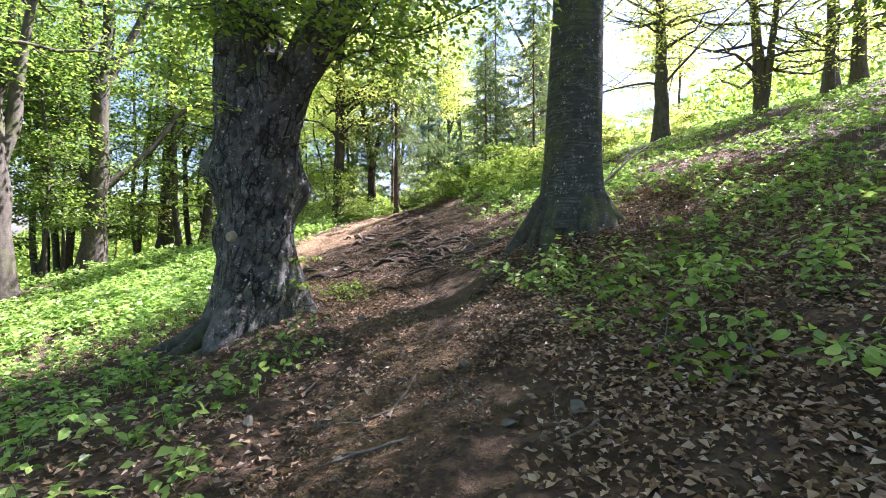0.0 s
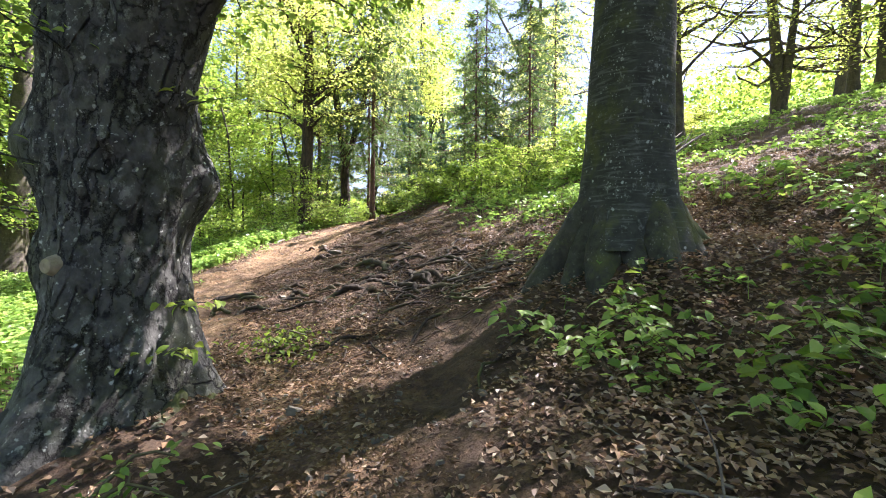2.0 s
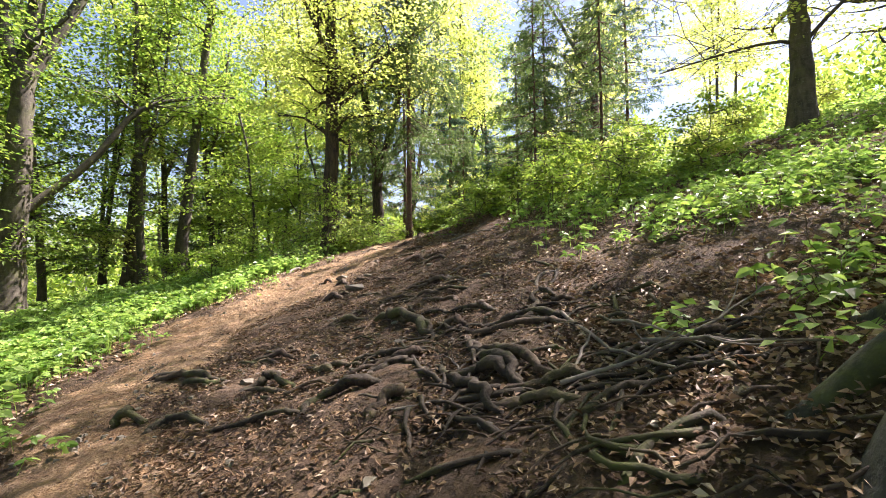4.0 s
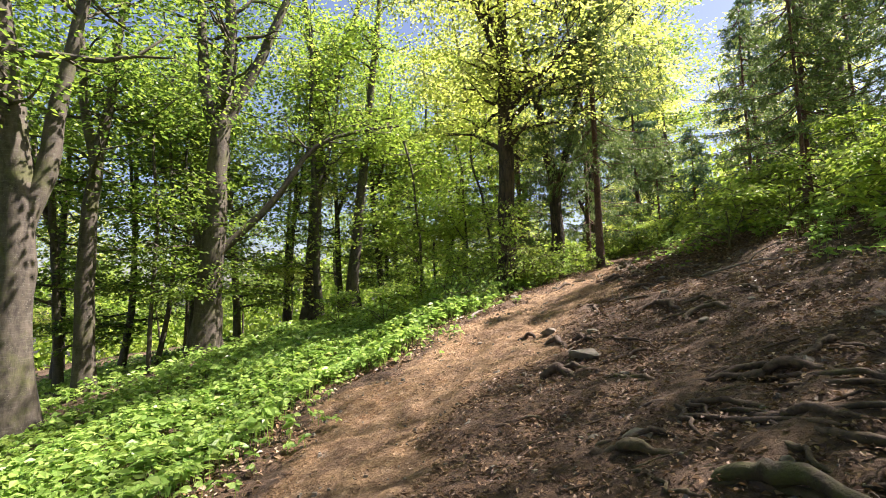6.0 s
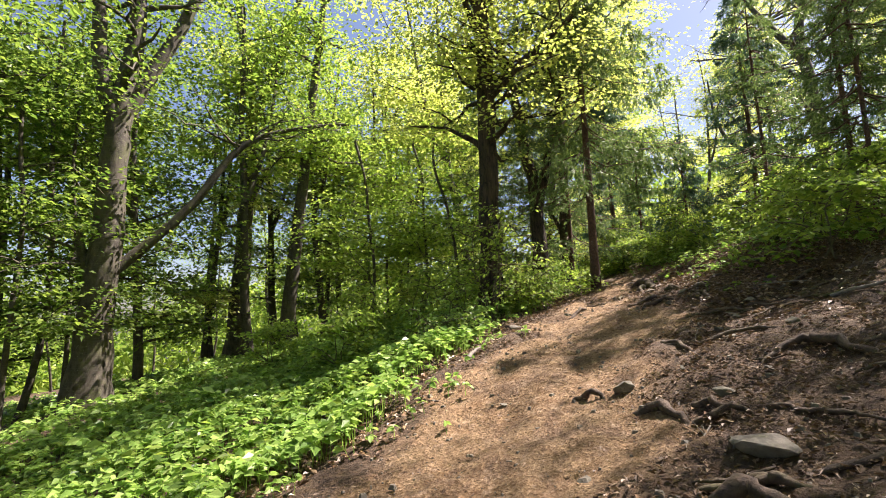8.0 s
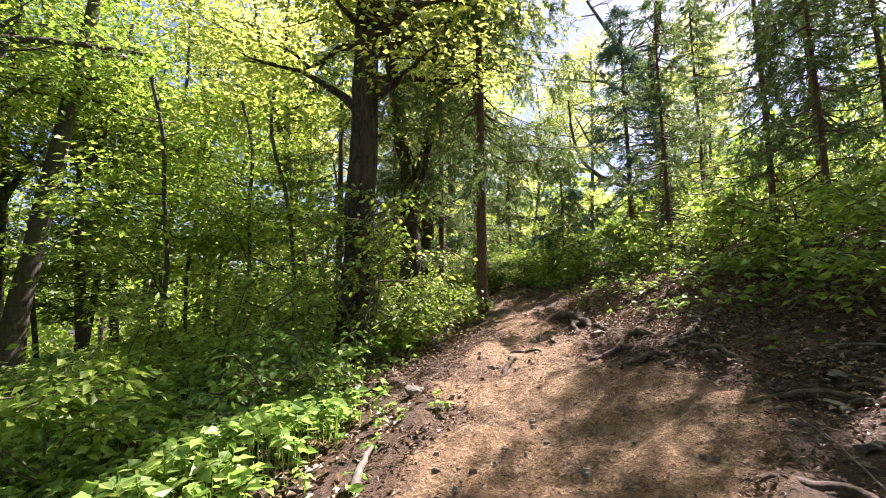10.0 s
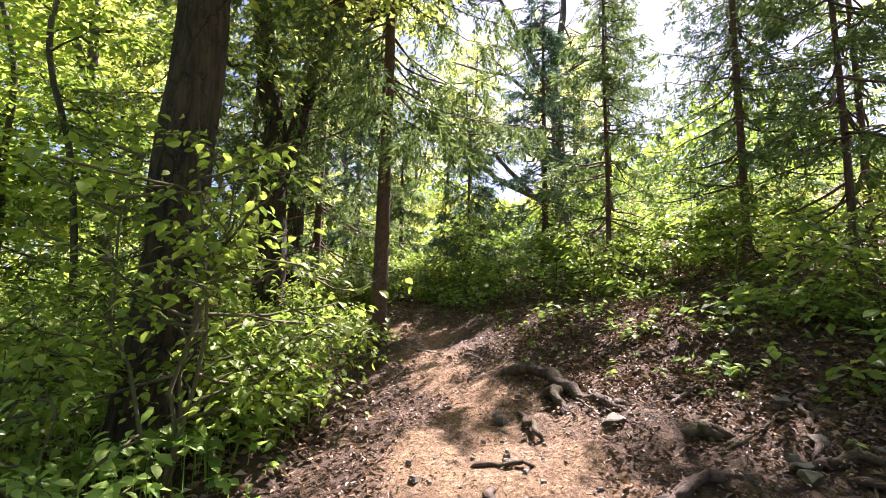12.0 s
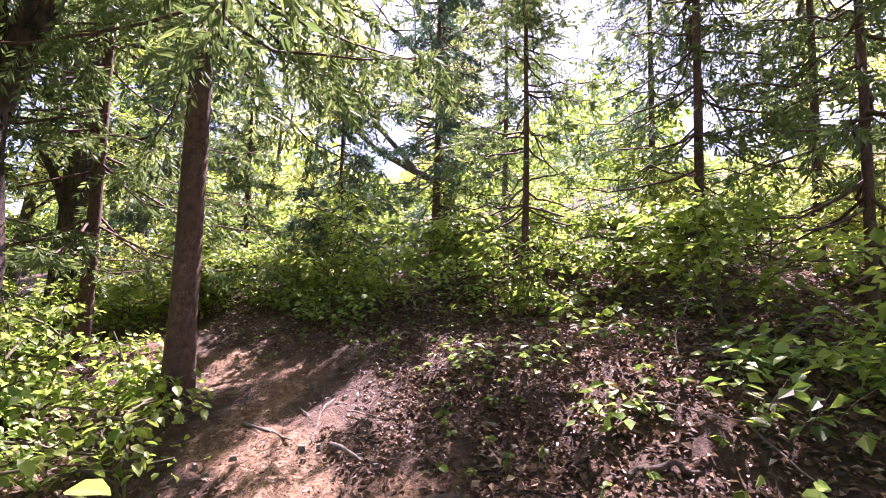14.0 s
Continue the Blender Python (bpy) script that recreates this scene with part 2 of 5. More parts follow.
class Quads:
    """Gathers quads in numpy and turns them into one mesh."""

    def __init__(self):
        self.v, self.f, self.n = [], [], 0

    def add(self, verts, faces):
        self.v.append(np.asarray(verts, float).reshape(-1, 3))
        self.f.append(np.asarray(faces, int).reshape(-1, 4) + self.n)
        self.n += len(self.v[-1])

    def tube(self, pts, radii, segs=10, rough=0.0, rng=None, shape=None):
        """A tapered tube along pts; shape(angle, i) scales the radius of ring i."""
        pts, radii = np.asarray(pts, float), np.asarray(radii, float)
        t = unit(np.gradient(pts, axis=0))
        side = np.cross(t, (0.31, 0.95, 0.05) if abs(t[:, 2]).mean() > 0.6 else (0, 0, 1.0))
        side = unit(side)
        up = np.cross(side, t)
        a = np.linspace(0, 2 * np.pi, segs, endpoint=False)
        r = np.repeat(radii[:, None], segs, 1)
        if rough and rng is not None:
            r = r * (1 + rough * rng.uniform(-1, 1, r.shape))
        if shape is not None:
            r = r * shape(a, len(pts))
        ring = pts[:, None] + (np.cos(a)[None, :, None] * side[:, None] + np.sin(a)[None, :, None] * up[:, None]) * r[..., None]
        n = len(pts)
        i, j = np.meshgrid(np.arange(n - 1), np.arange(segs), indexing="ij")
        k = (j + 1) % segs
        self.add(ring, np.stack([i * segs + j, i * segs + k, (i + 1) * segs + k, (i + 1) * segs + j], -1))
        cap = np.vstack([ring[-1], pts[-1:] + t[-1] * radii[-1] * 0.25])
        half = segs // 2
        self.add(cap, [[2 * q, (2 * q + 1) % segs, (2 * q + 2) % segs, segs] for q in range(half)])

    def leaves(self, at, way, normal, length, width, fold=0.12):
        """Kite-shaped folded blades."""
        way, normal = unit(way), unit(normal)
        side = unit(np.cross(way, normal))
        normal = np.cross(side, way)
        L, W = np.asarray(length)[:, None], np.asarray(width)[:, None]
        lift = normal * W * fold
        v = np.stack([at, at + way * L * 0.45 + side * W * 0.5 + lift, at + way * L - normal * L * 0.08, at + way * L * 0.45 - side * W * 0.5 + lift], 1)
        self.add(v, np.arange(len(at) * 4).reshape(-1, 4))

    def broad(self, at, way, normal, length, width):
        """Oval pointed leaves of six quads, folded on the midrib and curved down."""
        way, normal = unit(way), unit(normal)
        side = unit(np.cross(way, normal))
        normal = np.cross(side, way)
        L, W = np.asarray(length)[:, None], np.asarray(width)[:, None]
        rows = []
        for s, w, d in ((0, 0.04, 0), (0.25, 0.78, 0.03), (0.6, 0.9, -0.02), (0.88, 0.4, -0.12), (1, 0.02, -0.2)):
            c = at + way * L * s + normal * L * d
            rows += [c + side * W * 0.5 * w + normal * W * 0.1 * w, c, c - side * W * 0.5 * w + normal * W * 0.1 * w]
        v = np.stack(rows, 1)
        base = []
        for q in range(4):
            base += [[3 * q, 3 * q + 3, 3 * q + 4, 3 * q + 1], [3 * q + 1, 3 * q + 4, 3 * q + 5, 3 * q + 2]]
        self.add(v, (np.array(base)[None] + 15 * np.arange(len(at))[:, None, None]))

    def mesh(self, name, mat, smooth=True):
        v, f = np.concatenate(self.v), np.concatenate(self.f)
        me = bpy.data.meshes.new(name)
        me.vertices.add(len(v))
        me.vertices.foreach_set("co", v.astype(np.float32).ravel())
        me.loops.add(len(f) * 4)
        me.loops.foreach_set("vertex_index", f.astype(np.int32).ravel())
        me.polygons.add(len(f))
        me.polygons.foreach_set("loop_start", np.arange(0, len(f) * 4, 4, dtype=np.int32))
        me.polygons.foreach_set("use_smooth", np.full(len(f), smooth))
        me.update(calc_edges=True)
        me.materials.append(mat)
        return me


def part(name, mesh, parent, label=""):
    ob = new(name, mesh)
    ob.parent = parent
    return tagged(ob, label, kind="stuff" if name in ("branches", "boughwork", "branchwork", "crown", "needles", "leaves") else "")


def thing(name, at, label, category, group=""):
    ob = new(name)
    ob.empty_display_size = 0.1
    ob.location = at
    return tagged(ob, label, category, group)


# ---- ground ----
TRAIL_Y = (-40, 0, 2, 5.5, 7.2, 8.5, 10, 11.5, 14, 16, 17.6, 19, 20.5, 21.7, 24, 40)
TRAIL_X = (0.8, 0.15, 0.05, -0.35, -1.2, -2.2, -3.0, -3.35, -3.4, -3.2, -2.75, -2.25, -1.95, -1.75, -2.6, -6)
ALONG_Y = (-60, -6, 0, 4, 8, 12, 16, 20, 24, 32, 45, 90, 400)
ALONG_Z = (-3, -0.15, 0.11, 0.50, 0.69, 0.90, 1.82, 2.66, 2.86, 2.95, 3.1, 3.0, -8)
ACROSS_U = (-400, -70, -22, -12, -7, -3, -1, 0, 1, 3, 6, 12, 24, 60, 400)
ACROSS_Z = (-60, -10, -4.0, -2.14, -1.19, -0.46, -0.15, 0, 0.21, 0.79, 1.62, 3.25, 6.6, 15, 20)
EDGE_Y = (-40, 0, 3, 5, 7, 9.2, 10.5, 12.7, 13.9, 15.2, 16, 17.2, 18.4, 20, 21.5, 24, 40)
EDGE_L = (-0.6, -0.7, -0.95, -1.1, -2.4, -4.2, -4.9, -5.4, -5.1, -4.7, -4.45, -4.0, -3.4, -2.75, -2.2, -2.6, -4.4)
EDGE_R = (1.6, 0.7, 0.6, 0.5, -0.2, -2.5, -2.9, -2.6, -2.1, -1.7, -1.5, -1.5, -1.5, -1.35, -1.0, -1.6, -5.4)
BANK = (1.6, 0.7, 0.6, 0.5, 0.7, 0.6, 0.2, 0, -0.6, -1.0, -1.2, -1.3, -1.5, -1.4, -0.95, -1.5, -5)


def smooth_line(v, ks, zs, w):
    return sum(np.interp(v + d * w, ks, zs) for d in (-1, -0.5, 0, 0.5, 1)) / 5


def lumps(x, y):
    """Uneven ground, hollows and hummocks."""
    return (0.05 * np.sin(1.7 * x + 0.8 * y) * np.sin(1.3 * y - 0.6 * x) + 0.03 * np.sin(3.9 * x - 2.2 * y + 1) * np.sin(3.1 * y + 1.1 * x)
            + 0.016 * np.sin(8.3 * x + 5.1 * y) * np.sin(7.7 * y - 3.9 * x + 2))


def trodden(x, y):
    left, right = smooth_line(y, EDGE_Y, EDGE_L, 0.6), smooth_line(y, EDGE_Y, EDGE_R, 0.6)
    wob = 0.22 * np.sin(2.1 * y + 0.5 * x) + 0.13 * np.sin(5.3 * y)
    bare = np.clip((x - left - wob) / 0.5, 0, 1) * np.clip((right - x + wob) / 0.9, 0, 1) * (0.66 + 0.34 * np.clip((y - 6.0) / 3.0, 0, 1))
    # low share: dark humus on the slope, with some of its shade painted in
    rooty = 0.24 * np.clip((x - left - wob) / 0.5, 0, 1) * (1 - on_bank(x, y)) * np.clip((y - 7.5) / 2.0, 0, 1)
    return np.maximum(bare, rooty)


def on_bank(x, y):
    """How far a place lies above the path's upper side, 0 to 1."""
    return np.clip((x - smooth_line(y, EDGE_Y, BANK, 0.6) + 0.4 + 0.25 * np.sin(1.7 * y)) / 0.8, 0, 1)


def ground_z(x, y):
    x, y = np.asarray(x, float), np.asarray(y, float)
    u = x - smooth_line(y, TRAIL_Y, TRAIL_X, 1.0)
    z = smooth_line(y, ALONG_Y, ALONG_Z, 2.0) + smooth_line(u, ACROSS_U, ACROSS_Z, 0.8)
    left = smooth_line(y, EDGE_Y, EDGE_L, 0.6)
    bank = np.clip((left - x) / 0.6, 0, 1) * np.clip((y - 6) / 3, 0, 1) * 0.10
    root_mound = 0.33 * np.exp(-(((x - 1.95) / 0.9) ** 2 + ((y - 6.9) / 0.9) ** 2)) + 0.22 * np.exp(-(((x + 2.2) / 0.9) ** 2 + ((y - 5.9) / 0.9) ** 2))
    shoulder = 0.28 * np.exp(-(((x + 0.1) / 0.8) ** 2 + ((y - 18.8) / 2.2) ** 2))
    return z + shoulder + lumps(x, y) * (1 - 0.45 * trodden(x, y)) + root_mound - bank


def spread(near0, near1, step, far0, far1, grow=1.13):
    inner = list(np.arange(near0, near1, step))
    hi, s = [near1], step
    while hi[-1] < far1:
        s *= grow
        hi.append(hi[-1] + s)
    lo, s = [near0], step
    while lo[-1] > far0:
        s *= grow
        lo.append(lo[-1] - s)
    return np.array(lo[:0:-1] + inner + hi)


gx, gy = spread(-6.2, 3.4, 0.042, -380, 380), spread(0.3, 22.5, 0.042, -380, 395)
X, Y = np.meshgrid(gx, gy)
rough = np.random.default_rng(5)


def clods(shape, passes):
    """Smoothed random relief between -1 and 1."""
    z = rough.normal(0, 1, shape)
    for _ in range(passes):
        z = (z + np.roll(z, 1, 0) + np.roll(z, -1, 0) + np.roll(z, 1, 1) + np.roll(z, -1, 1)) / 5
    return z / (3 * z.std())


near = (abs(X) < 8) & (Y > -3) & (Y < 26)
Z = ground_z(X, Y) + near * (0.016 * clods(X.shape, 1) + 0.030 * clods(X.shape, 6) + 0.035 * clods(X.shape, 22))
q = Quads()
nx, ny = len(gx), len(gy)
ii, jj = np.meshgrid(np.arange(ny - 1), np.arange(nx - 1), indexing="ij")
q.add(np.stack([X, Y, Z], -1), np.stack([ii * nx + jj, ii * nx + jj + 1, (ii + 1) * nx + jj + 1, (ii + 1) * nx + jj], -1))
me = q.mesh("ground", GROUND)
att = me.attributes.new("trodden", "FLOAT", "POINT")
att.data.foreach_set("value", trodden(X, Y).astype(np.float32).ravel())
tagged(new("ground", me), "trodden reddish-brown earth path over leaf-littered wooded hillside", "ground", kind="structure")

# ---- trees ----
def bent(a, b, rng, n=7, bend=0.12):
    """A slightly crooked line from a to b."""
    a, b = np.asarray(a, float), np.asarray(b, float)
    s = np.linspace(0, 1, n)[:, None]
    d = np.linalg.norm(b - a)
    off = rng.normal(0, bend * d * 0.5, (1, 3)) * np.sin(np.pi * s) + rng.normal(0, bend * d * 0.12, (n, 3)) * np.sin(np.pi * s)
    return a + (b - a) * s + off


def through_points(pts, n):
    """A smooth line through a few points."""
    pts = np.asarray(pts, float)
    t = np.linspace(0, 1, len(pts))
    s = np.linspace(0, 1, n)
    w = 0.35 / (len(pts) - 1)
    line = np.stack([sum(np.interp(np.clip(s + d * w, 0, 1), t, pts[:, k]) for d in (-1, 0, 1)) / 3 for k in range(3)], -1)
    line[0], line[-1] = pts[0], pts[-1]
    return line


def sprays(q, anchors, rng, per, reach, size, flat=0.09, droop=0.25, broad=False):
    """Flat layered sprays of leaves round the anchors."""
    n = len(anchors) * per
    base = np.repeat(np.asarray(anchors), per, 0)
    tilt = np.repeat(rng.normal(0, 0.22, (len(anchors), 2)), per, 0)
    off = rng.normal(0, 1, (n, 3)) * (reach, reach, reach * flat)
    off[:, 2] += (off[:, 0] * tilt[:, 0] + off[:, 1] * tilt[:, 1])
    way = unit(off * (1, 1, 0)) + rng.normal(0, 0.5, (n, 3)) * (1, 1, 0.4) - (0, 0, droop)
    normal = np.stack([tilt[:, 0] * -1, tilt[:, 1] * -1, np.ones(n)], -1) + rng.normal(0, 0.38, (n, 3))
    L = size * rng.uniform(0.65, 1.25, n)
    (q.broad if broad else q.leaves)(base + off, way, normal, L, L * rng.uniform(0.55, 0.72, n))


def branchlets(q, line, radii, rng, count, length, start=0.25, rise=0.25, segs=5, sub=2):
    """Side branches along a limb, as tubes in q; returns the places where leaves hang."""
    anchors = []
    n = len(line)
    for _ in range(count):
        i = min(int((start + (1 - start) * rng.random()) * (n - 1)), n - 2)
        p = line[i] + (line[i + 1] - line[i]) * rng.random()
        a = rng.uniform(0, 2 * np.pi)
        L = length * rng.uniform(0.5, 1.2)
        end = p + np.array([np.cos(a) * L, np.sin(a) * L, L * (rise + rng.normal(0, 0.25))])
        r = max(radii[i] * 0.42, 0.012)
        b = bent(p, end, rng, 6, 0.22)
        q.tube(b, np.linspace(r, 0.006, 6), segs)
        anchors += [b[2], b[3], b[4], b[5]]
        for _ in range(sub):
            k = rng.integers(1, 5)
            a2 = a + rng.normal(0, 0.9)
            L2 = L * rng.uniform(0.3, 0.6)
            e2 = b[k] + np.array([np.cos(a2) * L2, np.sin(a2) * L2, L2 * rng.normal(0.12, 0.25)])
            c = bent(b[k], e2, rng, 4, 0.2)
            q.tube(c, np.linspace(r * 0.45 + 0.003, 0.004, 4), 3)
            anchors += [c[2], c[3]]
    return np.array(anchors)


def flare(base_r, pts, r_end, swell=1.6, low=0.5):
    """Radii that taper along a trunk and widen at its foot."""
    s = np.linspace(0, 1, len(pts))
    h = pts[:, 2] - pts[0, 2]
    return (base_r + (r_end - base_r) * s) * (1 + (swell - 1) * np.exp(-h / low))


def buttress(k, depth, fade, phase=0.0):
    """A foot that spreads in k root flanges and turns round higher up."""
    def shape(a, n):
        s = np.exp(-np.linspace(0, 1, n) * fade)[:, None]
        return 1 + depth * s * (np.cos(k * a + phase)[None] + 0.5 * np.cos((k + 2) * a + 1.3 + phase)[None]) + 0.02 * np.cos(5 * a + 7 * np.linspace(0, 1, n)[:, None])
    return shape


def broadleaf(name, at, stems, label, bark_mat, leaf_mat, rng, per=16, size=0.13, reach=0.42, twigs=10, length=1.8, group="", low=0.35, segs=14, sub=2, swell=1.5, start=None):
    """A tree: stems is a list of (points from the foot, first radius, last radius); the first one is the trunk."""
    base = np.array([at[0], at[1], float(ground_z(*at)) - 0.06])
    t = thing(name, base, label, "tree", group)
    crown = Quads()
    twig = Quads()
    every = []
    for k, (pts, r0, r1) in enumerate(stems):
        pts = np.asarray(pts, float)
        line = through_points(pts, 26 if k == 0 else 14)
        line[1:-1] += rng.normal(0, r0 * 0.06, line[1:-1].shape)
        q = Quads()
        radii = flare(r0, line, r1, swell if k == 0 else 1.0, 0.35 + r0)
        if k == 0:
            q.tube(line, radii, segs, 0.025, rng, buttress(5, 0.12, 7, rng.uniform(0, 6)))
        else:
            q.tube(line, radii, max(8, segs - 4), 0.02, rng)
        part("trunk" if k == 0 else "limb", q.mesh(name + ("_trunk" if k == 0 else "_limb"), bark_mat), t)
        if twigs:
            every.append(branchlets(twig, line, radii, rng, twigs if k == 0 else max(4, twigs // 2), length, (low if k == 0 else 0.3) if start is None else start, 0.22, sub=sub))
    if every:
        part("branchwork", twig.mesh(name + "_branches", bark_mat), t)
        if per:
            anchors = np.concatenate(every)
            sprays(crown, anchors, rng, per, reach, size)
            part("crown", crown.mesh(name + "_crown", leaf_mat, False), t)
    return t


def rel(at, pts):
    """Points of the world as seen from a tree's foot."""
    z = float(ground_z(*at)) - 0.06
    return [(x - at[0], y - at[1], h - z) for x, y, h in pts]


def old_beech():
    """The burly beech by the path: swollen, cracked trunk with a cut stub, two limbs and spreading roots."""
    rng = np.random.default_rng(11)
    at = (-2.3, 5.88)
    z0 = float(ground_z(*at)) - 0.15
    t = thing("beech_tree", (at[0], at[1], z0), "old burly grey beech with swollen cracked trunk beside the path", "tree")
    n, m = 190, 168
    zs = np.linspace(-0.6, 6.2, n)
    a = np.linspace(0, 2 * np.pi, m, endpoint=False)
    A, H = np.meshgrid(a, zs)
    r = np.interp(H, (-0.6, 0, 0.35, 0.8, 1.4, 2.2, 2.9, 3.4, 4.2, 6.2), (0.92, 0.74, 0.60, 0.50, 0.475, 0.515, 0.495, 0.43, 0.38, 0.34))
    r = r * (1 + 0.16 * np.exp(-np.maximum(H, 0) / 0.45) * (np.cos(4 * A + 0.6) + 0.5 * np.cos(7 * A)))
    for az, h, wa, wh, amp in ((202, 1.95, 0.45, 0.26, 0.17), (20, 1.72, 0.5, 0.26, 0.16), (15, 1.15, 0.45, 0.3, -0.09), (215, 1.15, 0.28, 0.2, 0.07), (285, 1.65, 0.25, 0.16, 0.06), (300, 2.5, 0.5, 0.3, 0.06),
                              (250, 2.7, 0.4, 0.25, 0.05), (320, 0.7, 0.3, 0.8, 0.05), (265, 0.6, 0.25, 0.7, 0.045), (292, 1.78, 0.13, 0.10, -0.10), (292, 1.95, 0.22, 0.07, 0.05), (312, 2.62, 0.12, 0.12, -0.09), (262, 2.35, 0.10, 0.10, -0.06), (318, 1.35, 0.12, 0.16, -0.06), (170, 2.7, 0.5, 0.3, -0.06), (10, 2.6, 0.4, 0.3, -0.05), (100, 1.5, 0.8, 0.6, 0.08)):
        d = np.angle(np.exp(1j * (A - radians(az))))
        r += amp * np.exp(-(d / wa) ** 2 - ((H - h) / wh) ** 2)
    for k in range(70):
        az, h, ln = rng.uniform(0, 2 * np.pi), rng.uniform(0.2, 3.6), rng.uniform(0.15, 0.5)
        wig = az + 0.09 * np.sin(H * rng.uniform(4, 9) + k)
        d = np.angle(np.exp(1j * (A - wig)))
        r -= rng.uniform(0.012, 0.03) * np.exp(-(d / 0.024) ** 2 - ((H - h) / ln) ** 4)
    r += 0.010 * np.sin(17 * A + 3 * np.sin(2.2 * H)) * np.sin(6 * H + 2 * np.cos(5 * A)) + rng.normal(0, 0.0035, r.shape)
    cx = np.interp(zs, (0, 2.5, 4, 6.2), (0, -0.02, -0.17, -0.30))[:, None]
    v = np.stack([cx + r * np.cos(A), 0.02 * H + r * np.sin(A), H], -1)
    q = Quads()
    i, j = np.meshgrid(np.arange(n - 1), np.arange(m), indexing="ij")
    k = (j + 1) % m
    q.add(v, np.stack([i * m + j, i * m + k, (i + 1) * m + k, (i + 1) * m + j], -1))
    part("trunk", q.mesh("old_trunk", OLD_BARK), t)
    limbs = [([(0.22, -0.05, 2.35), (0.45, -0.12, 2.95), (0.75, -0.1, 3.6), (1.05, 0.0, 4.6), (1.3, 0.2, 6.5)], 0.30, 0.12),
             ([(0.40, -0.12, 2.8), (0.85, -0.2, 3.35), (1.25, -0.2, 3.95), (1.6, -0.1, 4.9), (2.1, 0.1, 6.6)], 0.19, 0.09),
             ([(-0.3, 0.02, 6.0), (-0.6, 0.3, 8), (-0.4, 0.8, 10.5), (-0.5, 1, 13)], 0.36, 0.1),
             ([(-0.5, -0.2, 4.2), (-1.4, -0.5, 5.2), (-2.6, -0.6, 6.0), (-4, -0.2, 6.6)], 0.16, 0.05)]
    every, twig, crown = [], Quads(), Quads()
    for pts, r0, r1 in limbs:
        line = through_points(pts, 16)
        q = Quads()
        rad = np.linspace(r0, r1, 16)
        q.tube(line, rad, 16, 0.03, rng)
        part("limb", q.mesh("old_limb", OLD_BARK), t)
        every.append(branchlets(twig, line, rad * 0.3, rng, 14, 2.0, 0.35, 0.0, sub=3))
    stub = Quads()
    line = through_points([(0.26, -0.2, 2.5), (0.33, -0.36, 2.9), (0.34, -0.46, 3.24)], 9)
    stub.tube(line, [0.19, 0.18, 0.165, 0.16, 0.16, 0.165, 0.17, 0.165, 0.13], 16, 0.05, rng)
    part("branch_stub", stub.mesh("old_stub", OLD_BARK), t, "rounded stub of a cut limb")
    knot = Quads()
    ka = radians(256)
    kp = np.array([np.cos(ka), np.sin(ka), 0])
    c = np.array([0.0, 0.02, 1.12]) + kp * 0.50
    knot.tube([c, c + kp * 0.05, c + kp * 0.075], [0.075, 0.06, 0.045], 14)
    part("knot", knot.mesh("old_knot", CUT_WOOD), t, "pale sawn knot")
    # low twigs with leaves that grow straight from the trunk
    low = []
    for az, h, ln in ((235, 1.75, 0.55), (250, 2.5, 0.6), (262, 2.45, 0.5), (215, 2.9, 0.8), (190, 1.9, 0.9), (200, 2.4, 0.9), (180, 1.45, 0.7), (350, 2.2, 0.45), (205, 3.1, 0.7), (340, 0.75, 0.35), (330, 0.45, 0.35)):
        d = np.array([np.cos(radians(az)), np.sin(radians(az)), 0.08])
        p = np.array([0, 0, h]) + d * 0.44
        b = bent(p, p + d * ln + (0, 0, 0.05), rng, 5, 0.1)
        twig.tube(b, np.linspace(0.008, 0.003, 5), 4)
        low += [b[2], b[3], b[4]]
    part("branchwork", twig.mesh("old_branches", OLD_BARK), t)
    sprays(crown, np.concatenate(every), rng, 44, 0.38, 0.088)
    sprays(crown, np.array(low), rng, 9, 0.10, 0.075, 0.1, 0.3, broad=True)
    part("crown", crown.mesh("old_crown", LEAF, False), t)
    # roots that run down the bank
    for az, ln, r0 in ((195, 1.5, 0.17), (225, 1.6, 0.16), (245, 1.2, 0.12), (280, 0.6, 0.14), (320, 0.55, 0.12), (352, 0.6, 0.12), (150, 1.4, 0.15), (210, 1.9, 0.08), (90, 1.2, 0.13)):
        d = np.array([np.cos(radians(az)), np.sin(radians(az))])
        pts = []
        for s in np.linspace(0, 1, 12):
            p = np.array(at) + d * (0.34 + ln * s) + np.array([-d[1], d[0]]) * 0.16 * np.sin(5 * s + az)
            lift = 0.12 * (1 - s) ** 2 - 0.7 * r0 * s
            pts.append((p[0] - at[0], p[1] - at[1], float(ground_z(*p)) - z0 + lift))
        q = Quads()
        q.tube(pts, np.linspace(r0, r0 * 0.25, 12), 10, 0.06, rng)
        part("root", q.mesh("old_root", MOSSY_FOOT), t)
    return t


old_beech()


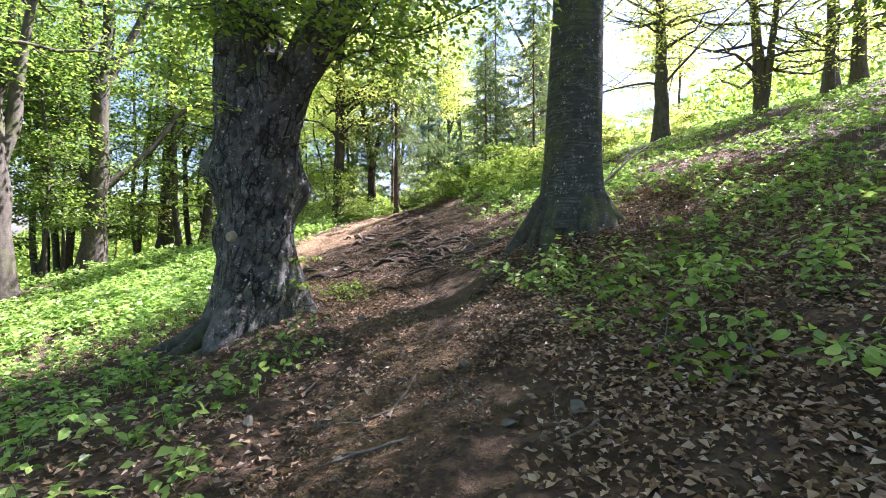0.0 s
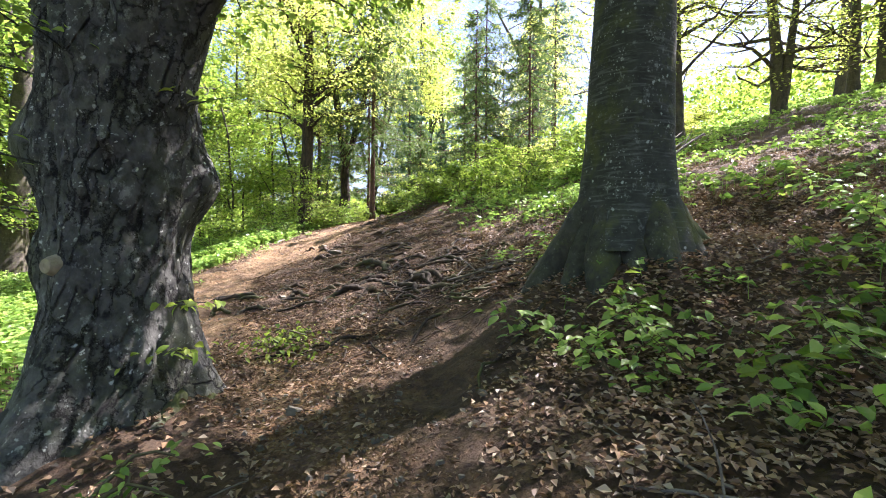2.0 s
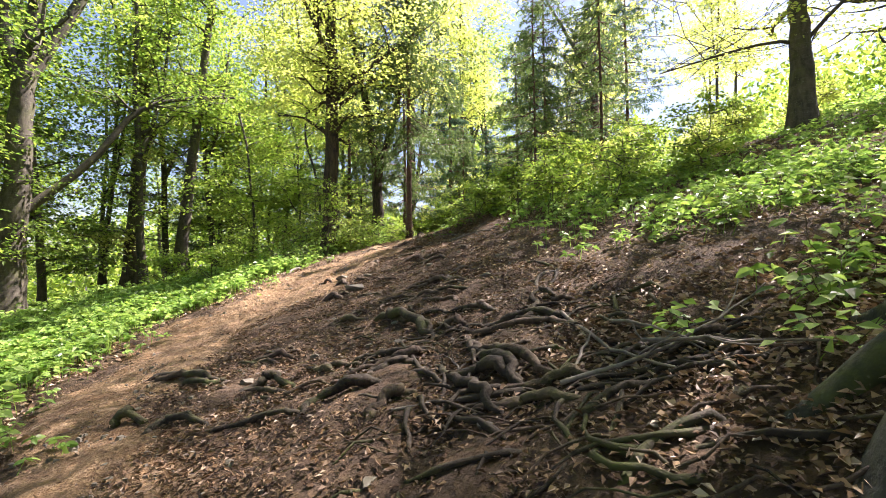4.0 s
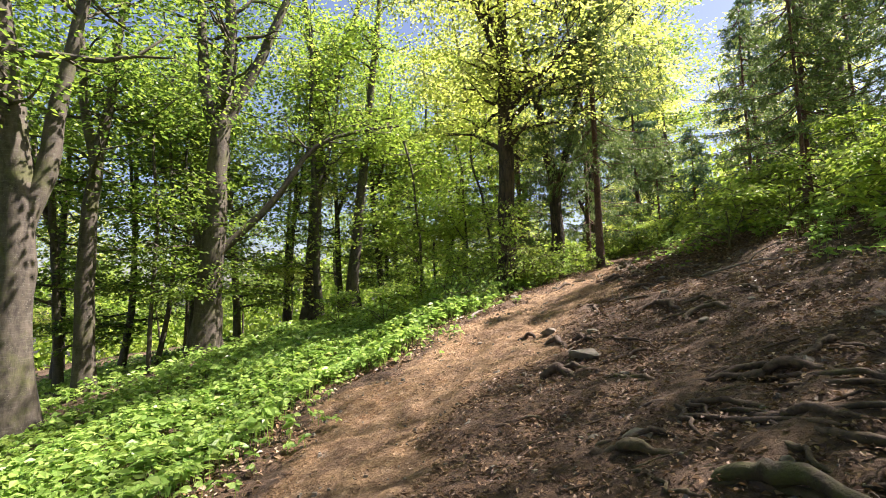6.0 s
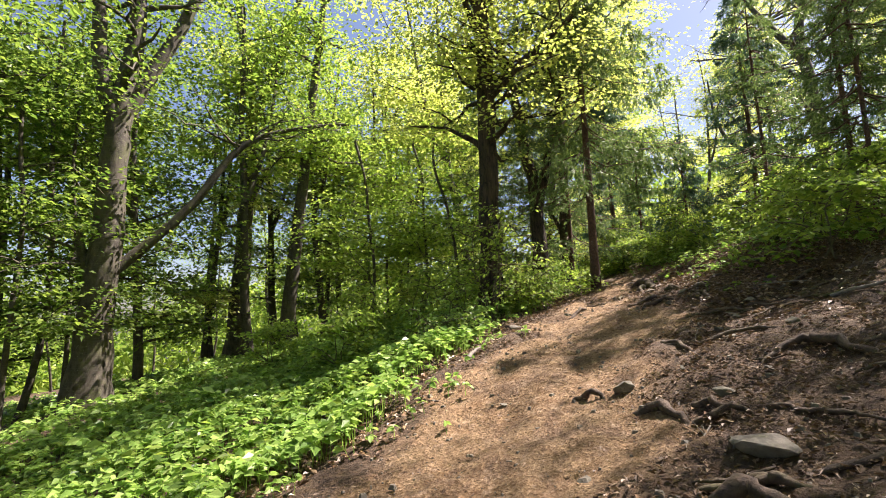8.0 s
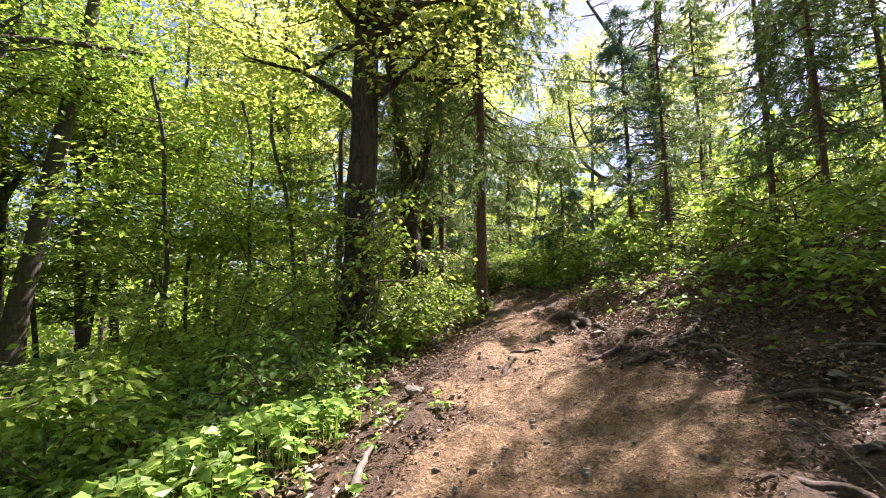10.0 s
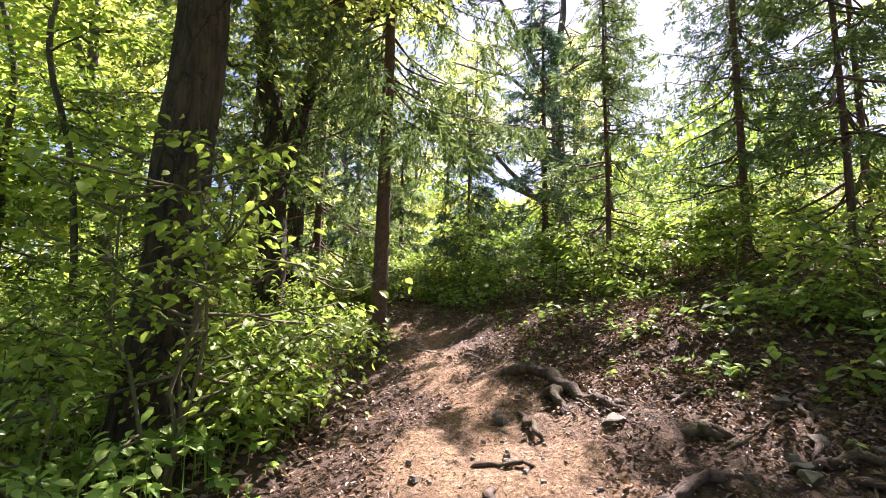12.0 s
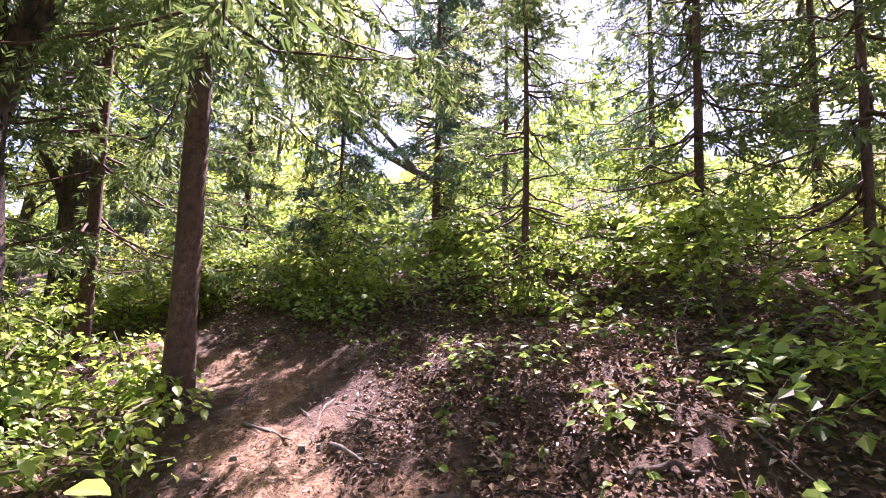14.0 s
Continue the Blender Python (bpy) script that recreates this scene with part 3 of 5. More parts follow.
def smooth_beech():
    """The straight smooth beech above the path, with the net of bare roots that it spreads over the path."""
    rng = np.random.default_rng(21)
    at = (1.95, 6.95)
    z0 = float(ground_z(*at)) - 0.15
    t = thing("beech_tree", (at[0], at[1], z0), "straight beech with smooth grey bark and mossy spreading foot", "tree")
    line = through_points([(0, 0, 0), (0.0, 0, 1.2), (0.05, 0.02, 2.6), (0.1, 0.05, 4.5), (0.15, 0.1, 8), (0.0, 0.2, 13), (0.1, 0.3, 18)], 70)
    h = line[:, 2]
    rad = np.interp(h, (0, 0.5, 1.0, 3, 8, 18), (0.62, 0.47, 0.415, 0.365, 0.27, 0.06))
    q = Quads()
    q.tube(line, rad, 48, 0.0, rng, buttress(6, 0.13, 22, 2.2))
    part("trunk", q.mesh("smooth_trunk", SMOOTH_BARK), t)
    twig, crown, every = Quads(), Quads(), []
    for z, az, ln in ((5.5, 200, 3.5), (6.5, 300, 3.6), (7.2, 80, 3.5), (8, 170, 4), (9, 20, 4), (10, 250, 3.5), (11, 120, 3.5), (12.5, 320, 3), (14, 60, 2.6), (15, 200, 2.4)):
        d = np.array([np.cos(radians(az)), np.sin(radians(az)), 0.45])
        p = np.array([0.1, 0.08, z])
        b = bent(p, p + d * ln, rng, 10, 0.12)
        q = Quads()
        r = np.linspace(0.09, 0.03, 10)
        q.tube(b, r, 8)
        part("limb", q.mesh("smooth_limb", SMOOTH_BARK), t)
        every.append(branchlets(twig, b, r, rng, 8, 1.5, 0.3, 0.0, sub=2))
    part("branchwork", twig.mesh("smooth_branches", SMOOTH_BARK), t)
    sprays(crown, np.concatenate(every), rng, 26, 0.45, 0.13)
    part("crown", crown.mesh("smooth_crown", LEAF, False), t)
    for az, ln, r0 in ((185, 1.0, 0.24), (205, 0.7, 0.2), (230, 0.75, 0.24), (255, 0.55, 0.2), (285, 0.6, 0.24), (315, 0.6, 0.22), (345, 0.7, 0.22), (20, 0.7, 0.2), (160, 1.1, 0.10), (120, 0.9, 0.12)):
        d = np.array([np.cos(radians(az)), np.sin(radians(az))])
        pts = []
        for s in np.linspace(0, 1, 18):
            p = np.array(at) + d * (0.16 + (ln + 0.1) * s) + np.array([-d[1], d[0]]) * 0.1 * s * np.sin(4 * s + az)
            pts.append((p[0] - at[0], p[1] - at[1], float(ground_z(*p)) - z0 + 0.62 * (1 - s) ** 2.6 - 0.75 * r0 * s))
        q = Quads()
        q.tube(pts, r0 * np.interp(np.linspace(0, 1, 18), (0, 0.25, 0.5, 1), (0.62, 0.8, 0.72, 0.28)), 14, 0.05, rng)
        part("root", q.mesh("smooth_root", MOSSY_FOOT), t)
    # bare root net down the slope to the path
    for k in range(80):
        a = rng.uniform(135, 215)
        s0 = rng.uniform(0.6, 2.6)
        p = np.array(at) + np.array([np.cos(radians(a)), np.sin(radians(a))]) * s0 + (0, rng.uniform(0.0, 1.8))
        head = radians(rng.uniform(135, 215))
        r0 = 0.008 + 0.022 * rng.random() ** 2
        pts = []
        steps = int(rng.integers(9, 20))
        ph = rng.uniform(0, 6)
        for s in range(steps):
            hump = 0.4 * r0 + 0.03 * np.sin(s * 0.9 + ph) + rng.normal(0, 0.008)
            pts.append((p[0] - at[0], p[1] - at[1], float(ground_z(*p)) - z0 + hump - (0.05 if s in (0, steps - 1) else 0)))
            head += rng.normal(0, 0.38)
            p = p + np.array([np.cos(head), np.sin(head)]) * 0.11
        q = Quads()
        q.tube(pts, np.linspace(r0, r0 * 0.35, steps) * (1 + 0.2 * np.sin(np.arange(steps) * 1.9 + ph)), 8, 0.16, rng)
        part("root", q.mesh("net_root", MOSSY_ROOT if r0 > 0.012 else ROOT_BARK), t)
    return t


smooth_beech()


def exposed_root(pts, r0, r1, rng, label="bare brown root crossing the trodden path", lift=0.75, mat=None):
    """A bare root that arches out of the earth along the given ground line."""
    pts = np.asarray(pts, float)
    n = 6 * len(pts)
    line = through_points([(x, y, 0) for x, y in pts], n)
    line[:, 0] += 0.02 * np.sin(np.arange(n) * 1.1 + r0 * 90)
    s = np.linspace(0, 1, n)
    line[:, 2] = ground_z(line[:, 0], line[:, 1]) + r0 * lift + 0.6 * r0 * np.sin(s * 9 + r0 * 50) - 2.2 * r0 * (np.exp(-s * 12) + np.exp(-(1 - s) * 12))
    q = Quads()
    line[1:-1] += rng.normal(0, r0 * 0.1, line[1:-1].shape)
    q.tube(line, 0.7 * (r0 + (r1 - r0) * s) * (1 + 0.15 * np.sin(s * 17 + r0 * 200)) * (1 + 0.05 * rng.normal(0, 1, n)) * (1 - 0.6 * (np.exp(-s * 9) + np.exp(-(1 - s) * 6))), 10, 0.12, rng)
    return tagged(new("exposed_root", q.mesh("exposed_root", mat or ROOT_BARK)), label, "root", "bare roots on the path")


rr = np.random.default_rng(31)
for pts, r0, r1 in (
    (((-1.34, 10.37), (-1.05, 10.24), (-0.79, 9.91), (-0.61, 9.52), (-0.55, 9.24)), 0.055, 0.04),
    (((-0.64, 9.81), (-0.46, 9.41), (-0.11, 9.12), (0.33, 9.12), (0.6, 8.6)), 0.035, 0.045),
    (((-0.40, 9.36), (-0.26, 9.0), (-0.15, 8.78), (0.07, 8.42), (0.5, 7.9)), 0.045, 0.055),
    (((-1.42, 11.18), (-1.01, 10.89), (-0.62, 10.47)), 0.03, 0.03),
    (((-0.52, 9.99), (-0.23, 9.69), (0.0, 9.46)), 0.035, 0.03),
    (((-1.13, 8.79), (-0.94, 9.03), (-0.71, 9.04), (-0.51, 9.15)), 0.05, 0.04),
    (((-2.71, 10.22), (-2.39, 10.09), (-2.1, 9.96)), 0.035, 0.03),
    (((-1.81, 9.77), (-1.51, 9.33), (-1.35, 9.13)), 0.04, 0.05),
    (((-0.82, 11.26), (-0.61, 11.15), (-0.11, 10.47)), 0.025, 0.02),
    (((-2.49, 9.38), (-2.16, 9.3), (-1.6, 9.0)), 0.03, 0.04),
    (((-3.2, 9.99), (-2.8, 9.8), (-2.53, 9.37)), 0.03, 0.03),
    (((-1.94, 12.24), (-1.6, 11.98), (-1.46, 11.84)), 0.04, 0.03),
    (((-1.31, 11.78), (-1.08, 11.6), (-0.6, 11.57)), 0.035, 0.045),
    (((-2.48, 12.74), (-2.3, 12.66), (-2.0, 12.55)), 0.05, 0.035),
    (((-1.64, 11.34), (-1.37, 11.31), (-1.21, 11.19), (-0.8, 11.0)), 0.03, 0.035),
    (((-1.38, 11.29), (-1.36, 11.08), (-1.3, 10.8)), 0.03, 0.02),
    (((-2.75, 11.4), (-2.58, 11.51), (-2.33, 11.58)), 0.025, 0.02),
    (((-1.12, 13.31), (-1.1, 13.6), (-0.79, 13.54), (-0.6, 13.19)), 0.04, 0.05),
    (((-1.68, 17.79), (-1.59, 17.65), (-1.5, 17.45)), 0.04, 0.04),
    (((-2.87, 18.24), (-2.65, 18.1), (-2.5, 17.96)), 0.022, 0.02),
    (((-2.28, 17.4), (-2.07, 17.42), (-1.81, 17.3)), 0.03, 0.03),
    (((-2.08, 17.13), (-1.92, 17.0), (-1.7, 16.85)), 0.03, 0.03),
    (((-1.49, 16.98), (-1.44, 16.71), (-1.4, 16.4)), 0.035, 0.04),
    (((-1.9, 15.9), (-1.5, 15.8), (-1.2, 15.5)), 0.03, 0.035),
    (((-2.3, 15.0), (-2.0, 14.8), (-1.6, 14.9), (-1.2, 14.6)), 0.03, 0.03),
    (((-1.7, 14.2), (-1.45, 14.35), (-1.1, 14.2)), 0.04, 0.05),
    (((-1.02, 10.96), (-0.70, 10.46), (-0.45, 10.21), (-0.33, 9.97)), 0.04, 0.03),
    (((-0.81, 11.49), (-0.51, 11.20), (-0.22, 10.63)), 0.035, 0.03),
    (((-0.55, 9.70), (-0.43, 9.46), (-0.27, 9.31)), 0.045, 0.055),
    (((-2.63, 12.76), (-2.07, 12.70)), 0.03, 0.03),
    (((-2.71, 10.14), (-2.28, 10.20), (-1.95, 10.03)), 0.05, 0.045),
    (((-3.58, 9.99), (-3.22, 10.01), (-2.79, 9.83)), 0.05, 0.045),
    (((-0.94, 10.92), (-0.93, 10.50), (-0.85, 10.20)), 0.03, 0.025),
    (((-0.33, 9.88), (-0.21, 9.66), (-0.07, 9.57)), 0.05, 0.055),
    (((-1.73, 12.06), (-1.18, 11.62), (-0.81, 11.46)), 0.03, 0.03),
    (((-2.03, 19.56), (-1.84, 19.38), (-1.72, 19.11), (-1.70, 18.79), (-1.69, 18.46), (-1.67, 18.06)), 0.085, 0.075),
    (((-1.75, 18.97), (-1.87, 18.68), (-1.94, 18.44)), 0.065, 0.05),
    (((-2.12, 18.80), (-2.23, 18.50), (-2.30, 18.22)), 0.035, 0.03),
    (((-1.71, 17.75), (-1.61, 17.63), (-1.58, 17.49)), 0.05, 0.05),
):
    exposed_root(pts, r0, r1, rr)

# thick mossy roots that cover the slope between the two beeches and the bare earth beyond
for pts, r0, r1 in (
    (((-1.39, 10.47), (-1.14, 10.28), (-0.91, 10.05), (-0.64, 9.51), (-0.53, 9.18)), 0.075, 0.06),
    (((-0.34, 9.20), (-0.24, 8.90), (-0.12, 8.51), (-0.02, 8.34), (0.02, 8.10)), 0.05, 0.06),
    (((-0.57, 8.88), (-0.43, 8.57), (-0.28, 8.29), (-0.20, 8.12), (-0.10, 7.9)), 0.045, 0.055),
    (((-0.43, 8.61), (-0.27, 8.47), (-0.11, 8.39), (0.05, 8.2)), 0.05, 0.06),
    (((-0.36, 9.38), (-0.14, 9.25), (0.08, 9.28), (0.29, 9.25), (0.6, 9.0)), 0.035, 0.05),
    (((-3.61, 10.04), (-3.38, 10.15), (-2.74, 9.69), (-2.54, 9.68)), 0.05, 0.045),
    (((-2.45, 9.60), (-2.61, 9.49), (-3.13, 9.80)), 0.04, 0.035),
    (((-2.28, 9.17), (-2.08, 9.36), (-1.94, 9.44), (-1.57, 9.04)), 0.06, 0.05),
):
    exposed_root(pts, r0, r1, rr, "dark mossy root winding over the slope", 0.95, MOSSY_ROOT)
for pts, r0, r1 in (
    (((-1.42, 8.42), (-1.39, 8.67), (-1.19, 8.65), (-0.96, 8.64), (-0.75, 8.75)), 0.05, 0.06),
    (((-1.08, 8.73), (-0.97, 8.88), (-0.81, 8.96), (-0.60, 8.92)), 0.04, 0.055),
    (((-1.25, 9.29), (-1.04, 9.21), (-0.79, 9.09), (-0.51, 9.12)), 0.035, 0.05),
    (((-2.04, 8.50), (-1.93, 8.59), (-1.60, 8.54), (-1.35, 8.55)), 0.03, 0.035),
    (((-3.07, 8.92), (-2.98, 9.01), (-2.71, 8.89)), 0.06, 0.05),
    (((-2.63, 8.62), (-2.58, 8.79), (-2.35, 8.78), (-2.04, 8.60)), 0.045, 0.04),
    (((-0.78, 10.17), (-0.43, 9.92), (-0.18, 9.63), (-0.01, 9.43)), 0.035, 0.045),
    (((-1.17, 11.15), (-0.71, 10.74), (-0.14, 10.25)), 0.03, 0.03),
):
    exposed_root(pts, r0, r1, rr, "dark mossy root winding over the slope", 0.95, MOSSY_ROOT)
for pts, r0, r1 in (
    (((-0.30, 8.05), (-0.08, 8.04), (0.11, 8.00), (0.4, 7.8)), 0.04, 0.05),
    (((-0.1, 8.22), (0.09, 8.20), (0.27, 8.18), (0.5, 8.1)), 0.04, 0.05),
    (((-1.31, 8.84), (-1.19, 8.89), (-0.93, 9.01)), 0.03, 0.035),
    (((-0.88, 8.13), (-0.86, 8.27), (-0.74, 8.41), (-0.57, 8.41)), 0.05, 0.06),
    (((-1.77, 9.68), (-1.44, 9.24), (-1.21, 9.25)), 0.04, 0.045),
    (((-2.08, 10.88), (-1.82, 10.87), (-1.66, 10.74), (-1.34, 10.73)), 0.05, 0.05),
    (((-1.05, 11.04), (-0.93, 10.88), (-0.78, 10.72), (-0.5, 10.5)), 0.045, 0.05),
    (((-1.09, 11.63), (-0.88, 11.47), (-0.69, 11.50), (-0.40, 11.2)), 0.045, 0.06),
    (((-1.95, 10.97), (-1.64, 10.91), (-1.40, 10.9)), 0.035, 0.03),
):
    exposed_root(pts, r0, r1, rr)
for pts, r0, r1 in (
    (((-2.80, 13.88), (-2.53, 13.70), (-2.40, 13.48)), 0.06, 0.06),
    (((-1.51, 14.44), (-1.33, 14.36), (-1.20, 14.09), (-1.10, 13.68)), 0.05, 0.05),
    (((-3.18, 14.36), (-2.88, 14.19)), 0.045, 0.04),
    (((-2.62, 12.60), (-2.37, 12.60), (-2.18, 12.45)), 0.07, 0.06),
    (((-2.39, 13.80), (-2.26, 13.64), (-2.15, 13.47)), 0.045, 0.04),
    (((-2.45, 15.25), (-2.15, 14.97), (-2.10, 14.47)), 0.04, 0.035),
    (((-3.14, 17.45), (-3.00, 17.71), (-2.80, 18.04)), 0.045, 0.035),
    (((-2.31, 17.40), (-2.01, 17.37), (-1.80, 17.26)), 0.04, 0.045),
    (((-2.13, 17.04), (-1.91, 16.96), (-1.70, 16.84)), 0.035, 0.035),
    (((-1.60, 16.81), (-1.51, 16.66), (-1.51, 16.50)), 0.04, 0.04),
):
    exposed_root(pts, r0, r1, rr)

for k in range(70):
    y = rr.uniform(8.5, 19.5)
    x = rr.uniform(float(np.interp(y, EDGE_Y, EDGE_R)) - 0.3, float(np.interp(y, EDGE_Y, BANK)) + 0.3)
    g = rr.uniform(-0.9, 0.5)
    n = int(rr.integers(3, 6))
    line = [(x, y)]
    for _ in range(n - 1):
        g += rr.normal(0, 0.4)
        line.append((line[-1][0] + 0.2 * math.cos(g), line[-1][1] + 0.2 * math.sin(g)))
    r0 = 0.012 + 0.032 * rr.random() ** 2
    exposed_root(line, r0, r0 * rr.uniform(0.5, 0.9), rr, "thin bare root in the trodden earth")

# ---- the wood left of the path ----
T = np.random.default_rng(41)
a = (-12.81, 13.13)
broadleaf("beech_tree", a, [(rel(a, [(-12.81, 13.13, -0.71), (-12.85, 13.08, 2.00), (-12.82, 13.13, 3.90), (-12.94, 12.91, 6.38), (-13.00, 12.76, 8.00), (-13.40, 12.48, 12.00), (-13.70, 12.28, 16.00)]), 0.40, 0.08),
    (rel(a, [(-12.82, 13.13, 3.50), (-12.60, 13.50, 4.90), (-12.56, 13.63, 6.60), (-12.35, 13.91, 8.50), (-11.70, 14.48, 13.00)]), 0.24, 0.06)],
    "grey beech whose trunk forks low, in the lower wood", GREY_BARK, LEAF_SHADED, T, 24, 0.15, 0.5, 20, 2.6, low=0.42)
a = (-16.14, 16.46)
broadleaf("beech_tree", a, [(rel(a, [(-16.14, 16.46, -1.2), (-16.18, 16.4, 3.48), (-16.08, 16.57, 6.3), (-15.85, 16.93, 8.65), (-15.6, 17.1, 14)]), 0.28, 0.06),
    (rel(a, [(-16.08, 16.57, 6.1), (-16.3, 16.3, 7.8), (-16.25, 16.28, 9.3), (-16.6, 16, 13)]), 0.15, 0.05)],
    "dark beech with a high fork, deep in the lower wood", GREY_BARK, LEAF_SHADED, T, 22, 0.16, 0.5, 20, 2.6, low=0.4)
a = (-14.99, 19.46)
broadleaf("beech_tree", a, [(rel(a, [(-14.99, 19.46, -0.00), (-14.87, 19.62, 3.00), (-14.76, 19.73, 6.48), (-14.69, 19.81, 8.11), (-14.46, 20.06, 10.66), (-14.47, 20.04, 12.86), (-14.29, 20.15, 18.20)]), 0.45, 0.12),
    (rel(a, [(-14.72, 19.78, 7.64), (-15.04, 19.42, 9.15), (-15.09, 19.38, 10.78), (-15.10, 19.34, 12.63), (-15.45, 18.99, 17.04)]), 0.25, 0.08),
    (rel(a, [(-14.69, 19.81, 7.88), (-14.07, 20.44, 9.73), (-13.36, 21.09, 12.05), (-13.01, 21.36, 13.21), (-12.43, 21.89, 17.04)]), 0.23, 0.08),
    (rel(a, [(-14.81, 19.69, 3.47), (-14.63, 19.88, 3.78), (-13.51, 20.97, 5.22), (-12.76, 21.59, 6.94), (-12.11, 22.09, 7.83), (-10.69, 23.02, 8.33), (-9.65, 23.63, 8.46)]), 0.17, 0.04),
    (rel(a, [(-14.87, 19.52, 3.47), (-15.10, 19.35, 3.77), (-15.21, 19.23, 4.63)]), 0.13, 0.10)],
    "grey beech with three upright stems and one long low side limb", GREY_BARK, LEAF_SHADED, T, 20, 0.13, 0.5, 14, 2.4, low=0.6, start=0.52)
a = (-16.82, 27.50)
broadleaf("beech_tree", a, [(rel(a, [(-16.82, 27.50, 0.26), (-16.68, 27.63, 5.58), (-16.29, 27.90, 11.63), (-16.85, 27.50, 15.88), (-17.28, 27.23, 21.87)]), 0.41, 0.08),
    (rel(a, [(-16.34, 27.90, 11.09), (-15.55, 28.43, 14.15), (-14.47, 29.09, 18.14), (-13.95, 29.23, 21.87)]), 0.23, 0.07),
    (rel(a, [(-16.48, 27.76, 7.24), (-15.68, 28.30, 9.37), (-14.48, 29.09, 11.23)]), 0.13, 0.04)],
    "grey beech with fanned upper stems, partly sunlit", GREY_BARK, LEAF, T, 22, 0.15, 0.5, 18, 2.6, low=0.5)
a = (-14.11, 26.97)
broadleaf("beech_tree", a, [(rel(a, [(-14.15, 26.97, 0.80), (-13.71, 27.23, 5.87), (-13.29, 27.50, 10.96), (-12.78, 27.76, 15.08), (-12.35, 28.03, 21.87)]), 0.29, 0.08)],
    "slender leaning beech with a straight dark trunk", GREY_BARK, LEAF, T, 26, 0.16, 0.5, 20, 2.4, low=0.4)

# ---- oak, forked tree and bare trees ahead ----
a = (-4.62, 19.85)
broadleaf("oak_tree", a, [(rel(a, [(-4.68, 19.85, 1.8), (-4.62, 19.86, 3.5), (-4.55, 19.87, 6.9), (-4.57, 19.87, 10), (-4.5, 19.9, 17)]), 0.27, 0.10),
    (rel(a, [(-4.45, 19.88, 7.0), (-4.2, 19.94, 7.3), (-3.46, 20.08, 8.0), (-2.94, 20.15, 8.4), (-2.0, 20.4, 9.2)]), 0.11, 0.04),
    (rel(a, [(-4.55, 19.9, 9), (-5.4, 19.3, 10.6), (-6.6, 19, 12)]), 0.12, 0.04),
    (rel(a, [(-4.55, 19.8, 8), (-4.9, 18.9, 9.2), (-5.2, 17.8, 10)]), 0.09, 0.03)],
    "tall oak with deeply furrowed brown bark beside the path", OAK_BARK, LEAF_YOUNG, T, 44, 0.10, 0.5, 24, 2.6, low=0.42, segs=22, swell=1.25)
a = (-3.72, 22.67)
broadleaf("beech_tree", a, [(rel(a, [(-3.72, 22.67, 2.4), (-3.70, 22.68, 5.2), (-4.02, 22.63, 7.2), (-4.46, 22.55, 9.5), (-5, 22.5, 14)]), 0.20, 0.08),
    (rel(a, [(-3.68, 22.68, 5.0), (-3.37, 22.72, 6.2), (-2.9, 22.8, 8.0), (-2.53, 22.8, 9.4), (-2.2, 22.9, 14)]), 0.14, 0.06)],
    "thick dark tree whose trunk splits into a wide fork", OAK_BARK, LEAF_YOUNG, T, 26, 0.13, 0.48, 16, 2.2, low=0.6)
a = (-3.0, 26.56)
broadleaf("dead_tree", a, [(rel(a, [(-3.04, 26.56, 2.3), (-2.97, 26.57, 4.84), (-2.9, 26.6, 7), (-2.8, 26.6, 12)]), 0.24, 0.08), (rel(a, [(-3.0, 26.56, 4.4), (-3.26, 26.55, 5.2), (-3.5, 26.5, 5.6)]), 0.08, 0.04)],
    "dark broken trunk with a short side stub behind the spruce", OAK_BARK, LEAF_SHADED, T, 0, twigs=6, length=1.2)
a = (5.5, 28.4)
broadleaf("bare_tree", a, [(rel(a, [(5.6, 28.3, 3.6)] + [(5.83, 28.15, 5.06), (5.65, 28.30, 9.98), (5.51, 28.41, 11.44), (5.98, 28.03, 14.13)] + [(5.6, 28.4, 17.5)]), 0.30, 0.05),
    (rel(a, [(5.65, 28.29, 10.39), (4.96, 28.81, 12.14), (4.29, 29.25, 13.71)] + [(3.2, 29.6, 16)]), 0.16, 0.03),
    (rel(a, [(5.65, 28.30, 9.67), (5.27, 28.58, 10.22), (4.29, 29.24, 11.55), (3.60, 29.65, 11.58), (2.51, 30.20, 12.01)]), 0.10, 0.02),
    (rel(a, [(5.77, 28.20, 6.59), (5.10, 28.70, 7.00), (3.64, 29.63, 7.83), (3.10, 29.92, 9.05), (2.99, 29.98, 10.94)]), 0.14, 0.03),
    (rel(a, [(5.03, 28.76, 7.06), (3.97, 29.44, 8.43), (3.62, 29.64, 9.16), (3.17, 29.88, 10.31)]), 0.09, 0.02)],
    "bare grey tree with crooked leafless limbs against the sky", GREY_BARK, LEAF_YOUNG, T, 1, 0.07, 0.3, 18, 2.0, low=0.3, sub=4)

